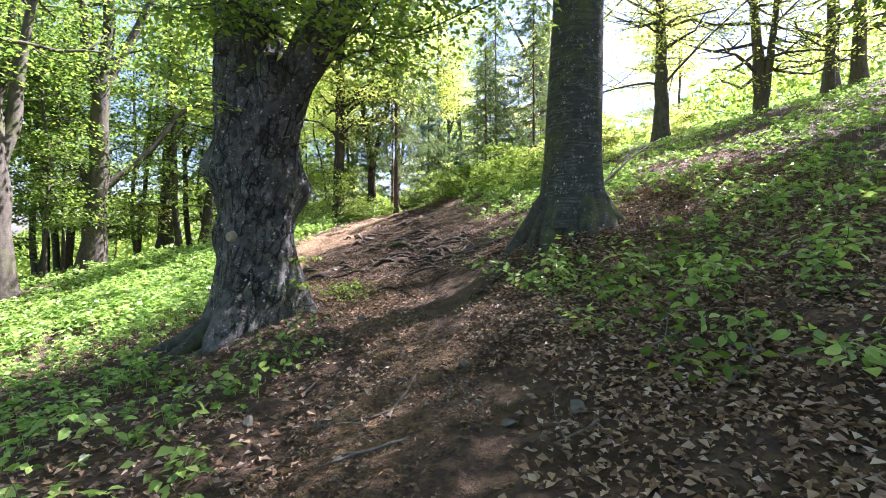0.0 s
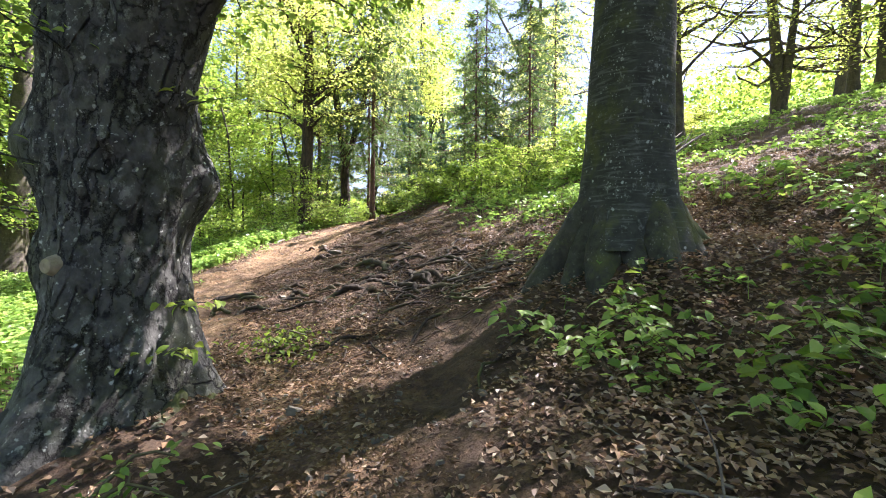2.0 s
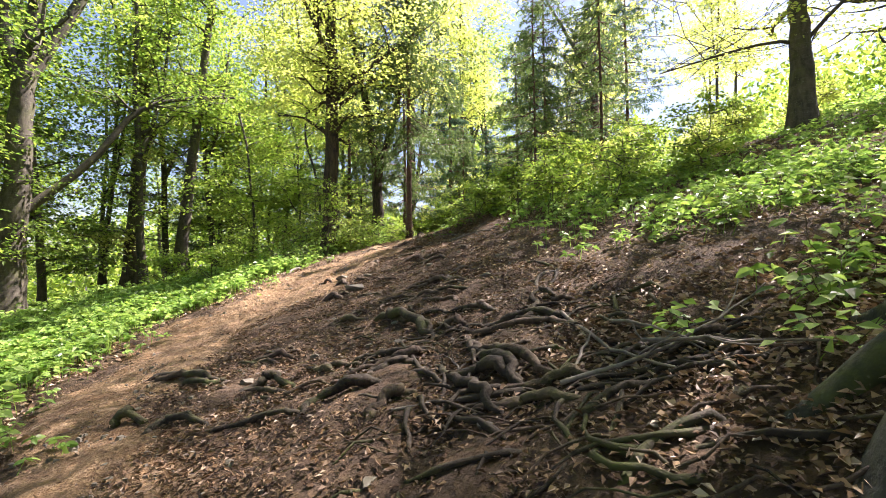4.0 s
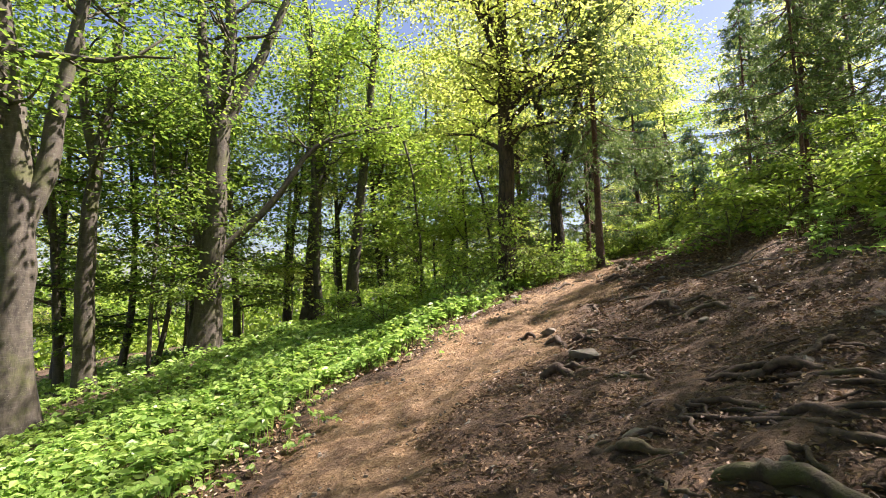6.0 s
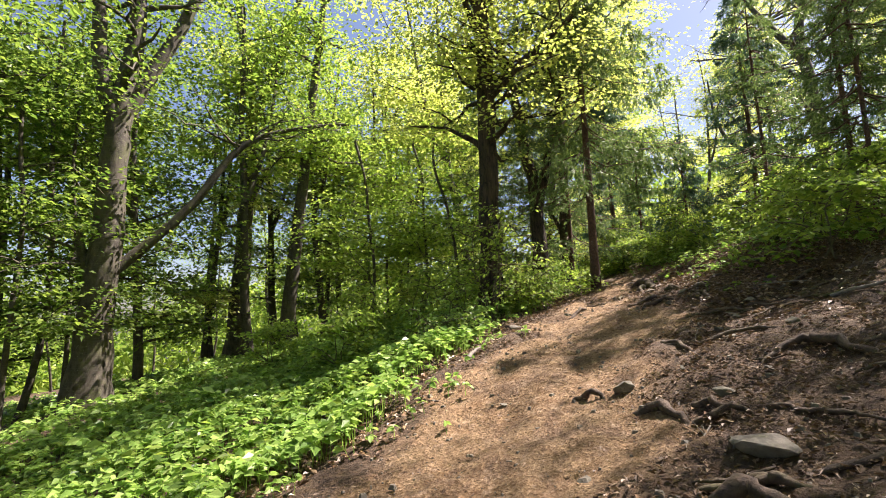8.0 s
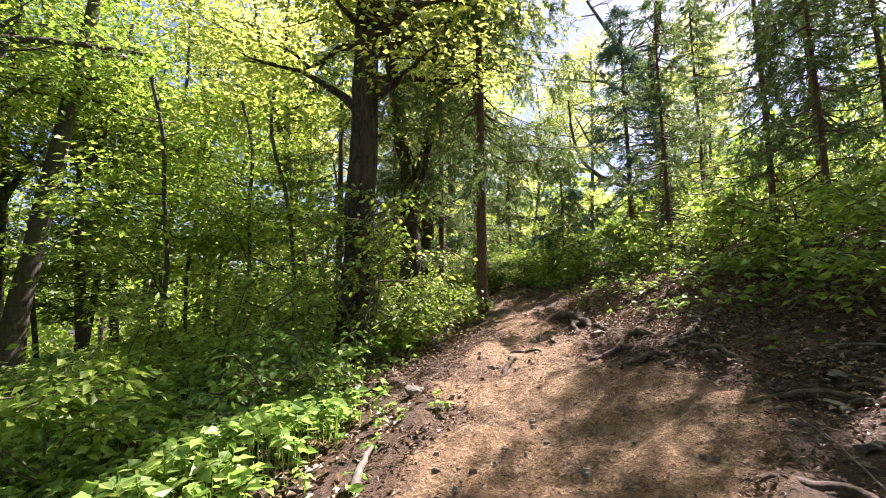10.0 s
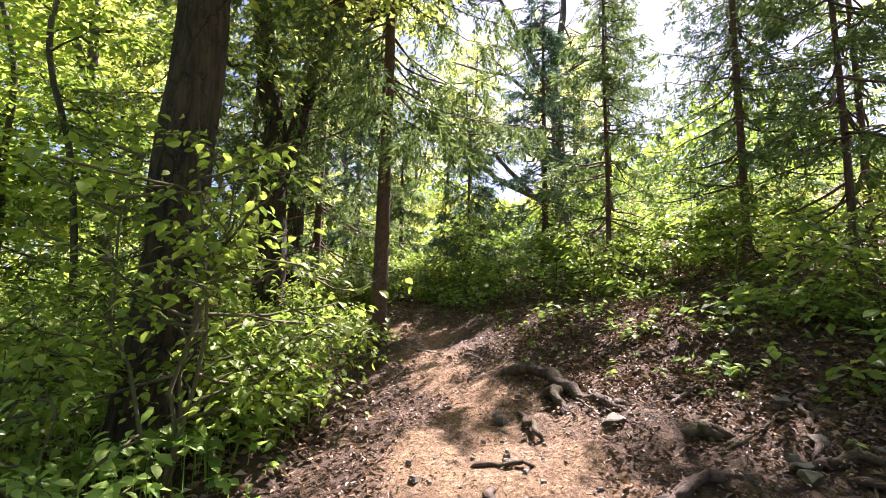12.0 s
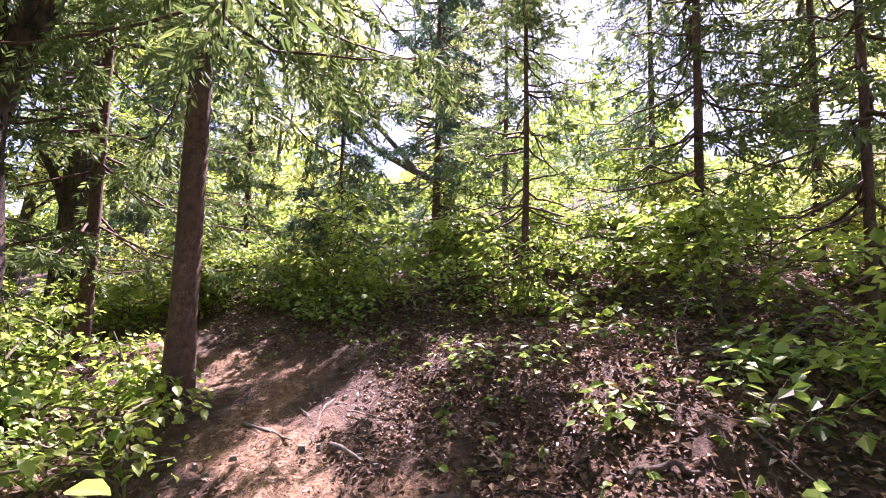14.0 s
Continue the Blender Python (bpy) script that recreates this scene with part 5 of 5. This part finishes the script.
def carpet(name, n, x0, x1, y0, y1, keep, hmin, hmax, size, mat, label, broad):
    """Low leafy plants: leaves at uneven heights over the ground, each group on a thin stem."""
    x, y = scatter(n, x0, x1, y0, y1, keep, C)
    g = 0.55 + 0.45 * np.sin(1.9 * x + 1.2 * np.sin(1.4 * y)) * np.sin(1.6 * y + 0.5)
    q = Quads()
    h = (hmin + (hmax - hmin) * g * C.uniform(0.4, 1.0, len(x)))
    top = on_ground(x, y, h)
    stem_side = np.array([0.004, 0, 0])
    low = on_ground(x + C.normal(0, 0.03, len(x)), y + C.normal(0, 0.03, len(x)), -0.01)
    v = np.stack([low - stem_side, low + stem_side, top + stem_side * 0.5, top - stem_side * 0.5], 1)
    q.add(v, np.arange(len(x) * 4).reshape(-1, 4))
    for k in range(5):
        a = C.uniform(0, 2 * np.pi, len(x))
        way = np.stack([np.cos(a), np.sin(a), C.uniform(-0.45, 0.25, len(x))], -1)
        L = size * C.uniform(0.6, 1.3, len(x))
        at = top - np.array([0, 0, 1.0]) * (C.uniform(0, 0.35, len(x)) * h)[:, None]
        (q.broad if broad else q.leaves)(at, way, np.array([0, 0, 1.0]) + C.normal(0, 0.55, (len(x), 3)), L, L * 0.66)
    return tagged(new(name, q.mesh(name, mat, False)), label, "plants", kind="stuff")


carpet("undergrowth", 15000, -13, -2.5, 6, 21, lambda x, y: left_of_path(x, y) & (C.random(len(x)) < np.clip((x + 12.5) / 5, 0, 1)) & (C.random(len(x)) < np.clip((y - 6.5) / 2.5, 0, 1)) & (C.random(len(x)) < np.clip((20.5 - y) / 4, 0, 1)), 0.14, 0.5, 0.115, PLANT, "bright green knee-high plants carpeting the slope below the path", False)
carpet("undergrowth", 11000, -34, -7, -2, 38, lambda x, y: left_of_path(x, y, 2.0) & (C.random(len(x)) < np.clip((x + 34) / 10, 0, 1)) & (C.random(len(x)) < np.clip((-7 - x) / 4, 0, 1)), 0.1, 0.6, 0.17, PLANT, "green low plants on the floor of the lower wood", False)
carpet("undergrowth", 3500, -9, -1.2, -1, 7.5, lambda x, y: left_of_path(x, y, 0.4) & (np.hypot(x + 2.3, y - 5.9) > 1.3) & ((x < -2.8) | (C.random(len(x)) < 0.25)), 0.05, 0.28, 0.075, PLANT, "low green plants below the old beech", False)
carpet("undergrowth", 4200, -9, -2.8, 16.5, 32, lambda x, y: left_of_path(x, y, 0.35), 0.1, 0.5, 0.10, PLANT, "low green plants under the oak", False)
carpet("undergrowth", 4200, 0.9, 17, 4, 27, lambda x, y: (x > 0.8 + 1.2 * np.clip((18 - y) / 14, 0, 1) * np.sin(y) ** 2) & (np.sin(1.3 * x + 0.7) * np.sin(1.1 * y) > -0.1) & (C.random(len(x)) < np.clip((x - 0.3) / 3, 0, 1)), 0.05, 0.24, 0.075, PLANT, "scattered green seedlings over the leaf-littered bank", False)
carpet("undergrowth", 2600, -3.5, 4, 22.8, 31, lambda x, y: (x > -0.9) | (x < -3.2) | (y > 25), 0.1, 0.6, 0.10, LEAF_SHADED, "leafy plants closing the view at the bend of the path", False)


carpet("undergrowth", 3600, 3, 22, 5, 27, lambda x, y: np.sin(1.3 * x + 0.7) * np.sin(1.1 * y) > -0.5, 0.08, 0.32, 0.12, PLANT, "green seedlings spread over the upper hillside", False)
carpet("undergrowth", 5200, 0, 30, 26, 48, lambda x, y: y > 24, 0.1, 0.9, 0.19, LEAF_SHADED, "dense leafy plants on the hill beyond the bend", False)
carpet("undergrowth", 900, -6.5, -2.2, 7, 19, lambda x, y: left_of_path(x, y, -0.55) & ~left_of_path(x, y, 0.3), 0.03, 0.22, 0.075, PLANT, "small green plants straggling into the path's lower edge", True)
carpet("undergrowth", 1700, 0.2, 4.5, 10.2, 17.5, lambda x, y: C.random(len(x)) < np.clip((x - smooth_line(y, EDGE_Y, BANK, 0.6) - 0.1) / 3.2, 0, 1) ** 1.4, 0.06, 0.34, 0.09, PLANT, "low green plants on the bank above the roots", False)
# plants in the shaded leaf colour, painted contrast within the carpet
carpet("undergrowth", 2200, -12, -4, 8, 20, lambda x, y: left_of_path(x, y, 0.5), 0.15, 0.5, 0.12, LEAF_SHADED, "darker leafy plants among the bright carpet", False)


def litter(name, n, x0, x1, y0, y1, keep, size, label, slim=0.6, mat=LITTER):
    x, y = scatter(n, x0, x1, y0, y1, keep, C)
    k = len(x)
    a = C.uniform(0, 2 * np.pi, k)
    way = np.stack([np.cos(a), np.sin(a), C.normal(0, 0.25, k) + 0.1], -1)
    q = Quads()
    L = size * C.uniform(0.5, 1.3, k)
    q.leaves(on_ground(x, y, C.uniform(0.003, 0.03, k)), way, np.array([0, 0, 1.0]) + C.normal(0, 0.45, (k, 3)), L, L * slim, 0.3)
    return tagged(new(name, q.mesh(name, mat, False)), label, "leaves", kind="stuff")


litter("leaf_litter", 56000, 0.2, 6, 0.2, 9, lambda x, y: C.random(len(x)) < on_bank(x, y), 0.052, "dry brown fallen leaves thick on the bank")
litter("leaf_litter", 34000, -1.9, 6.5, 8.5, 25, lambda x, y: C.random(len(x)) < on_bank(x, y), 0.055, "dry brown fallen leaves on the bank above the path")
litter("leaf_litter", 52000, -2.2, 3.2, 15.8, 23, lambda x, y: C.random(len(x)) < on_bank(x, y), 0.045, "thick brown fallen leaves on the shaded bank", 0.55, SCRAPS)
carpet("undergrowth", 650, -1.6, 3.2, 16.2, 23.5, lambda x, y: C.random(len(x)) < 0.8 * on_bank(x, y), 0.03, 0.16, 0.055, LEAF_SHADED, "small green seedlings among the fallen leaves of the shaded bank", True)
litter("leaf_litter", 9000, -5, -0.3, 0.2, 7.5, lambda x, y: C.random(len(x)) > trodden(x, y) * 0.9, 0.06, "brown fallen leaves round the old beech")
litter("leaf_litter", 20000, -6, -1.5, 8, 24, lambda x, y: left_of_path(x, y, -0.35) & (C.random(len(x)) > trodden(x, y) * 0.9), 0.07, "dead leaves along the path's lower edge")
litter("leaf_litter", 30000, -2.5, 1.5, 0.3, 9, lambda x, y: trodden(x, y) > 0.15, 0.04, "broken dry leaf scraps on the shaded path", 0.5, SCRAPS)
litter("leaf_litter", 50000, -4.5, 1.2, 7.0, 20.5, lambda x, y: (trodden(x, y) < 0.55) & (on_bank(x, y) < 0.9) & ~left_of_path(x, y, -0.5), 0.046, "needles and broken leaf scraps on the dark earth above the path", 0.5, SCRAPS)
litter("dry_needles", 30000, -5.5, 0.6, 7, 22.5, lambda x, y: ~left_of_path(x, y, -0.4) & (on_bank(x, y) < 0.8), 0.055, "dry straw and fallen needles strewn on the path", 0.1, SCRAPS)
litter("leaf_litter", 9000, -5.5, 0, 8, 22, lambda x, y: trodden(x, y) > 0.3, 0.03, "scattered dry leaf scraps on the trodden path", 0.5, SCRAPS)


def grit(n, x0, x1, y0, y1, keep, label):
    """Small chips of stone and wood pressed into the path."""
    x, y = scatter(n, x0, x1, y0, y1, keep, C)
    k = len(x)
    r = 0.006 + 0.024 * C.random(k) ** 4
    c = on_ground(x, y, 0)
    a = C.uniform(0, 2 * np.pi, k)
    d = np.stack([np.cos(a), np.sin(a), 0 * a], -1) * r[:, None]
    s = np.stack([-np.sin(a), np.cos(a), 0 * a], -1) * (r * C.uniform(0.35, 0.9, k))[:, None]
    up = np.array([0, 0, 1.0]) * (r * 0.55)[:, None]
    lo, hi = c - up, c + up
    v = np.stack([lo - d - s, lo + d - s, lo + d + s, lo - d + s, hi - d * 0.6 - s * 0.6, hi + d * 0.7 - s * 0.5, hi + d * 0.5 + s * 0.7, hi - d * 0.7 + s * 0.6], 1)
    f = np.array([[4, 5, 6, 7], [0, 1, 5, 4], [1, 2, 6, 5], [2, 3, 7, 6], [3, 0, 4, 7]])
    q = Quads()
    q.add(v, f[None] + 8 * np.arange(k)[:, None, None])
    return tagged(new("gravel", q.mesh("gravel", STONE, False)), label, "gravel", kind="stuff")


grit(7000, -3.5, 2.0, 0.3, 9, lambda x, y: trodden(x, y) > 0.15, "small stone chips strewn on the earth path")
grit(4500, -5.5, 0.4, 9, 23, lambda x, y: trodden(x, y) > 0.15, "small stone chips on the sunlit path")

# ---- stones ----
def stone(x, y, r, seed):
    rng = np.random.default_rng(seed)
    bm = bmesh.new()
    bmesh.ops.create_icosphere(bm, subdivisions=3 if r > 0.05 else 2, radius=1)
    o = rng.uniform(0, 50, 3)
    sx, sy, sz = rng.uniform(0.8, 1.25), rng.uniform(0.6, 1.0), rng.uniform(0.4, 0.65)
    cuts = [(unit(rng.normal(0, 1, 3)), rng.uniform(0.42, 0.8)) for _ in range(11)]
    for v in bm.verts:
        p = np.array(v.co)
        for nrm, d in cuts:
            over = p @ nrm - d
            if over > 0:
                p = p - nrm * over
        f = 1 + 0.10 * noise.noise(Vector(p * 2.2 + o)) + 0.05 * noise.noise(Vector(p * 6 + o))
        v.co = Vector((p[0] * sx * r * f, p[1] * sy * r * f, p[2] * sz * r * f))
    me = bpy.data.meshes.new("stone")
    bm.to_mesh(me)
    bm.free()
    me.materials.append(STONE)
    ob = new("stone", me)
    ob.location = (x, y, float(ground_z(x, y)) + r * 0.10)
    ob.rotation_euler = (rng.normal(0, 0.15), rng.normal(0, 0.15), rng.uniform(0, 6))
    return tagged(ob, "grey angular stone half sunk in the " + ("sunlit earth path" if y > 9 else "shaded earth path"), "stone", "stones on the path")


for k, (x, y, r) in enumerate(((-2.31, 18.75, 0.09), (-1.82, 18.09, 0.105), (-1.01, 17.52, 0.09), (-1.3, 18.06, 0.065), (-2.73, 14.29, 0.16), (-2.11, 13.75, 0.11), (-2.15, 13.02, 0.20), (-3.14, 13.01, 0.057),
        (-0.93, 5.52, 0.076), (-0.51, 4.97, 0.052), (0.09, 4.38, 0.03), (0.25, 3.58, 0.069), (0.35, 3.68, 0.043), (-1.3, 4.06, 0.045), (0.87, 2.61, 0.071), (0.49, 2.58, 0.07), (-1.24, 3.08, 0.067))):
    stone(x, y, r, 200 + k)
for k, (x, y, r) in enumerate(((-0.07, 2.28, 0.026), (0.22, 2.84, 0.03), (-0.42, 2.42, 0.034), (-0.69, 2.76, 0.039), (-0.58, 3.4, 0.036), (0.16, 2.41, 0.046), (1.54, 3.34, 0.045), (-0.67, 4.93, 0.035), (-1.65, 10.95, 0.104), (-1.93, 11.04, 0.06),
        (-0.99, 10.42, 0.065), (-3.98, 17.59, 0.14), (-3.64, 17.3, 0.046), (-3.14, 17.75, 0.08), (-1.82, 16.76, 0.078), (-2.25, 9.5, 0.09), (-1.75, 9.85, 0.08), (-2.45, 9.9, 0.07), (-1.2, 9.7, 0.06), (-0.95, 7.3, 0.08), (-0.75, 7.6, 0.06), (-0.2, 7.9, 0.07))):
    stone(x, y, r, 240 + k)
for k in range(75):
    y = S.uniform(1.5, 20)
    x = S.uniform(float(np.interp(y, EDGE_Y, EDGE_L)) + 0.1, max(float(np.interp(y, EDGE_Y, EDGE_R)), float(np.interp(y, EDGE_Y, BANK))) + 0.3)
    stone(x, y, S.uniform(0.018, 0.055), 300 + k)

for k in range(34):
    y = S.uniform(9.3, 17.5)
    x = S.uniform(float(np.interp(y, EDGE_Y, EDGE_R)) - 0.2, float(np.interp(y, EDGE_Y, BANK)) + 0.2)
    stone(x, y, S.uniform(0.035, 0.085), 500 + k)

# ---- dead sticks and fallen branches ----
def stick(a, b, r, seed, label, forks=2, lift=(0.02, 0.02)):
    rng = np.random.default_rng(seed)
    pa = np.array([*a, float(ground_z(*a)) + lift[0]])
    pb = np.array([*b, float(ground_z(*b)) + lift[1]])
    line = bent(pa, pb, rng, 10, 0.07)
    line[:, 2] = np.maximum(line[:, 2], ground_z(line[:, 0], line[:, 1]) + r * 0.4)
    q = Quads()
    q.tube(line, np.linspace(r, r * 0.4, 10), 7, 0.08, rng)
    for k in range(forks):
        i = int(rng.integers(3, 8))
        d = (line[i + 1] - line[i]) * rng.uniform(2, 4) + rng.normal(0, 0.12, 3)
        q.tube(bent(line[i], line[i] + d + (0, 0, 0.04), rng, 5, 0.12), np.linspace(r * 0.5, r * 0.2, 5), 5)
    return tagged(new("fallen_branch", q.mesh("fallen_branch", DEAD_WOOD)), label, "branch", "fallen branches")


stick((2.6, 8.6), (4.6, 10.2), 0.035, 401, "long dead branch propped on the leafy bank", 4, (0.02, 0.75))
stick((1.9, 2.9), (2.4, 1.9), 0.016, 402, "thin curved dead stick in the leaf litter", 2)
stick((1.4, 3.0), (1.95, 3.3), 0.012, 403, "thin dead stick on brown leaves", 1)
stick((-0.25, 2.9), (-0.1, 3.6), 0.014, 405, "short dead stick on the path", 0)
stick((-2.12, 21.02), (-1.99, 20.5), 0.014, 406, "dry stick lying across the sunny path", 0)
stick((-1.84, 20.25), (-1.8, 19.95), 0.02, 407, "dry stick lying across the sunny path", 0)
stick((-5.61, 18.00), (-5.09, 18.00), 0.012, 408, "pale broken twig in the undergrowth", 2, (0.55, 0.05))
stick((-5.58, 18.00), (-5.20, 17.99), 0.013, 409, "pale broken twig in the undergrowth", 1, (0.2, 0.05))
stick((-6.12, 17.81), (-5.41, 17.94), 0.013, 410, "pale broken twig in the undergrowth", 2, (0.25, 0.05))
stick((-4.45, 16.0), (-4.35, 16.45), 0.035, 411, "short weathered log at the path's edge", 1, (0.02, 0.08))
stick((0.42, 9.11), (0.74, 7.85), 0.016, 418, "long pale branch lying down the rooty slope", 2, (0.05, 0.06))
stick((0.66, 8.68), (0.93, 7.95), 0.013, 419, "thin pale branch lying over the roots", 2, (0.06, 0.08))
stick((0.66, 8.36), (0.92, 8.18), 0.009, 420, "thin pale twig lying over the roots", 0, (0.04, 0.05))
stick((0.7, 8.2), (1.25, 7.5), 0.012, 412, "pale forked twig among the roots", 3, (0.12, 0.05))
stick((0.2, 8.0), (1.5, 8.4), 0.014, 413, "long pale twig lying over the roots", 3, (0.08, 0.06))
stick((-7.33, 22.15), (-6.13, 22.55), 0.05, 414, "dark rotting log in the undergrowth", 3, (0.15, 0.25))
stick((0.2, 18.9), (0.9, 18.3), 0.02, 415, "dead branch on the leafy bank", 2, (0.02, 0.05))
stick((-2.9, 3.6), (-2.1, 4.2), 0.016, 416, "dead twig below the old beech", 2)
stick((-0.7, 15.2), (0.4, 14.6), 0.02, 417, "dead branch on the bank", 2)
for k in range(60):
    x, y = S.uniform(-2.5, 3.5), S.uniform(1.5, 21)
    a = S.uniform(0, 6.28)
    L = S.uniform(0.2, 0.7)
    stick((x, y), (x + L * math.cos(a), y + L * math.sin(a)), S.uniform(0.005, 0.012), 430 + k, "thin dry twig on brown fallen leaves", 1)

# ---- distance: wooded skyline beyond the trees ----
F = np.random.default_rng(97)
q = Quads()
b = np.radians(F.uniform(-115, 60, 60000))
d = F.uniform(55, 85, 60000)
x, y = -2 + d * np.sin(b), 10 + d * np.cos(b)
topz = 9 + 3 * np.sin(9 * b) + 2 * np.sin(23 * b)
z = ground_z(x, y) + F.uniform(0, 1, 60000) ** 1.1 * topz
q.leaves(np.stack([x, y, z], -1), F.normal(0, 1, (60000, 3)), F.normal(0, 1, (60000, 3)) + (0, 0, 0.6), F.uniform(0.5, 1.1, 60000), F.uniform(0.3, 0.7, 60000))
tagged(new("far_woods", q.mesh("far_woods", LEAF, False)), "distant fresh green woods beyond the trees", "woods", kind="stuff")
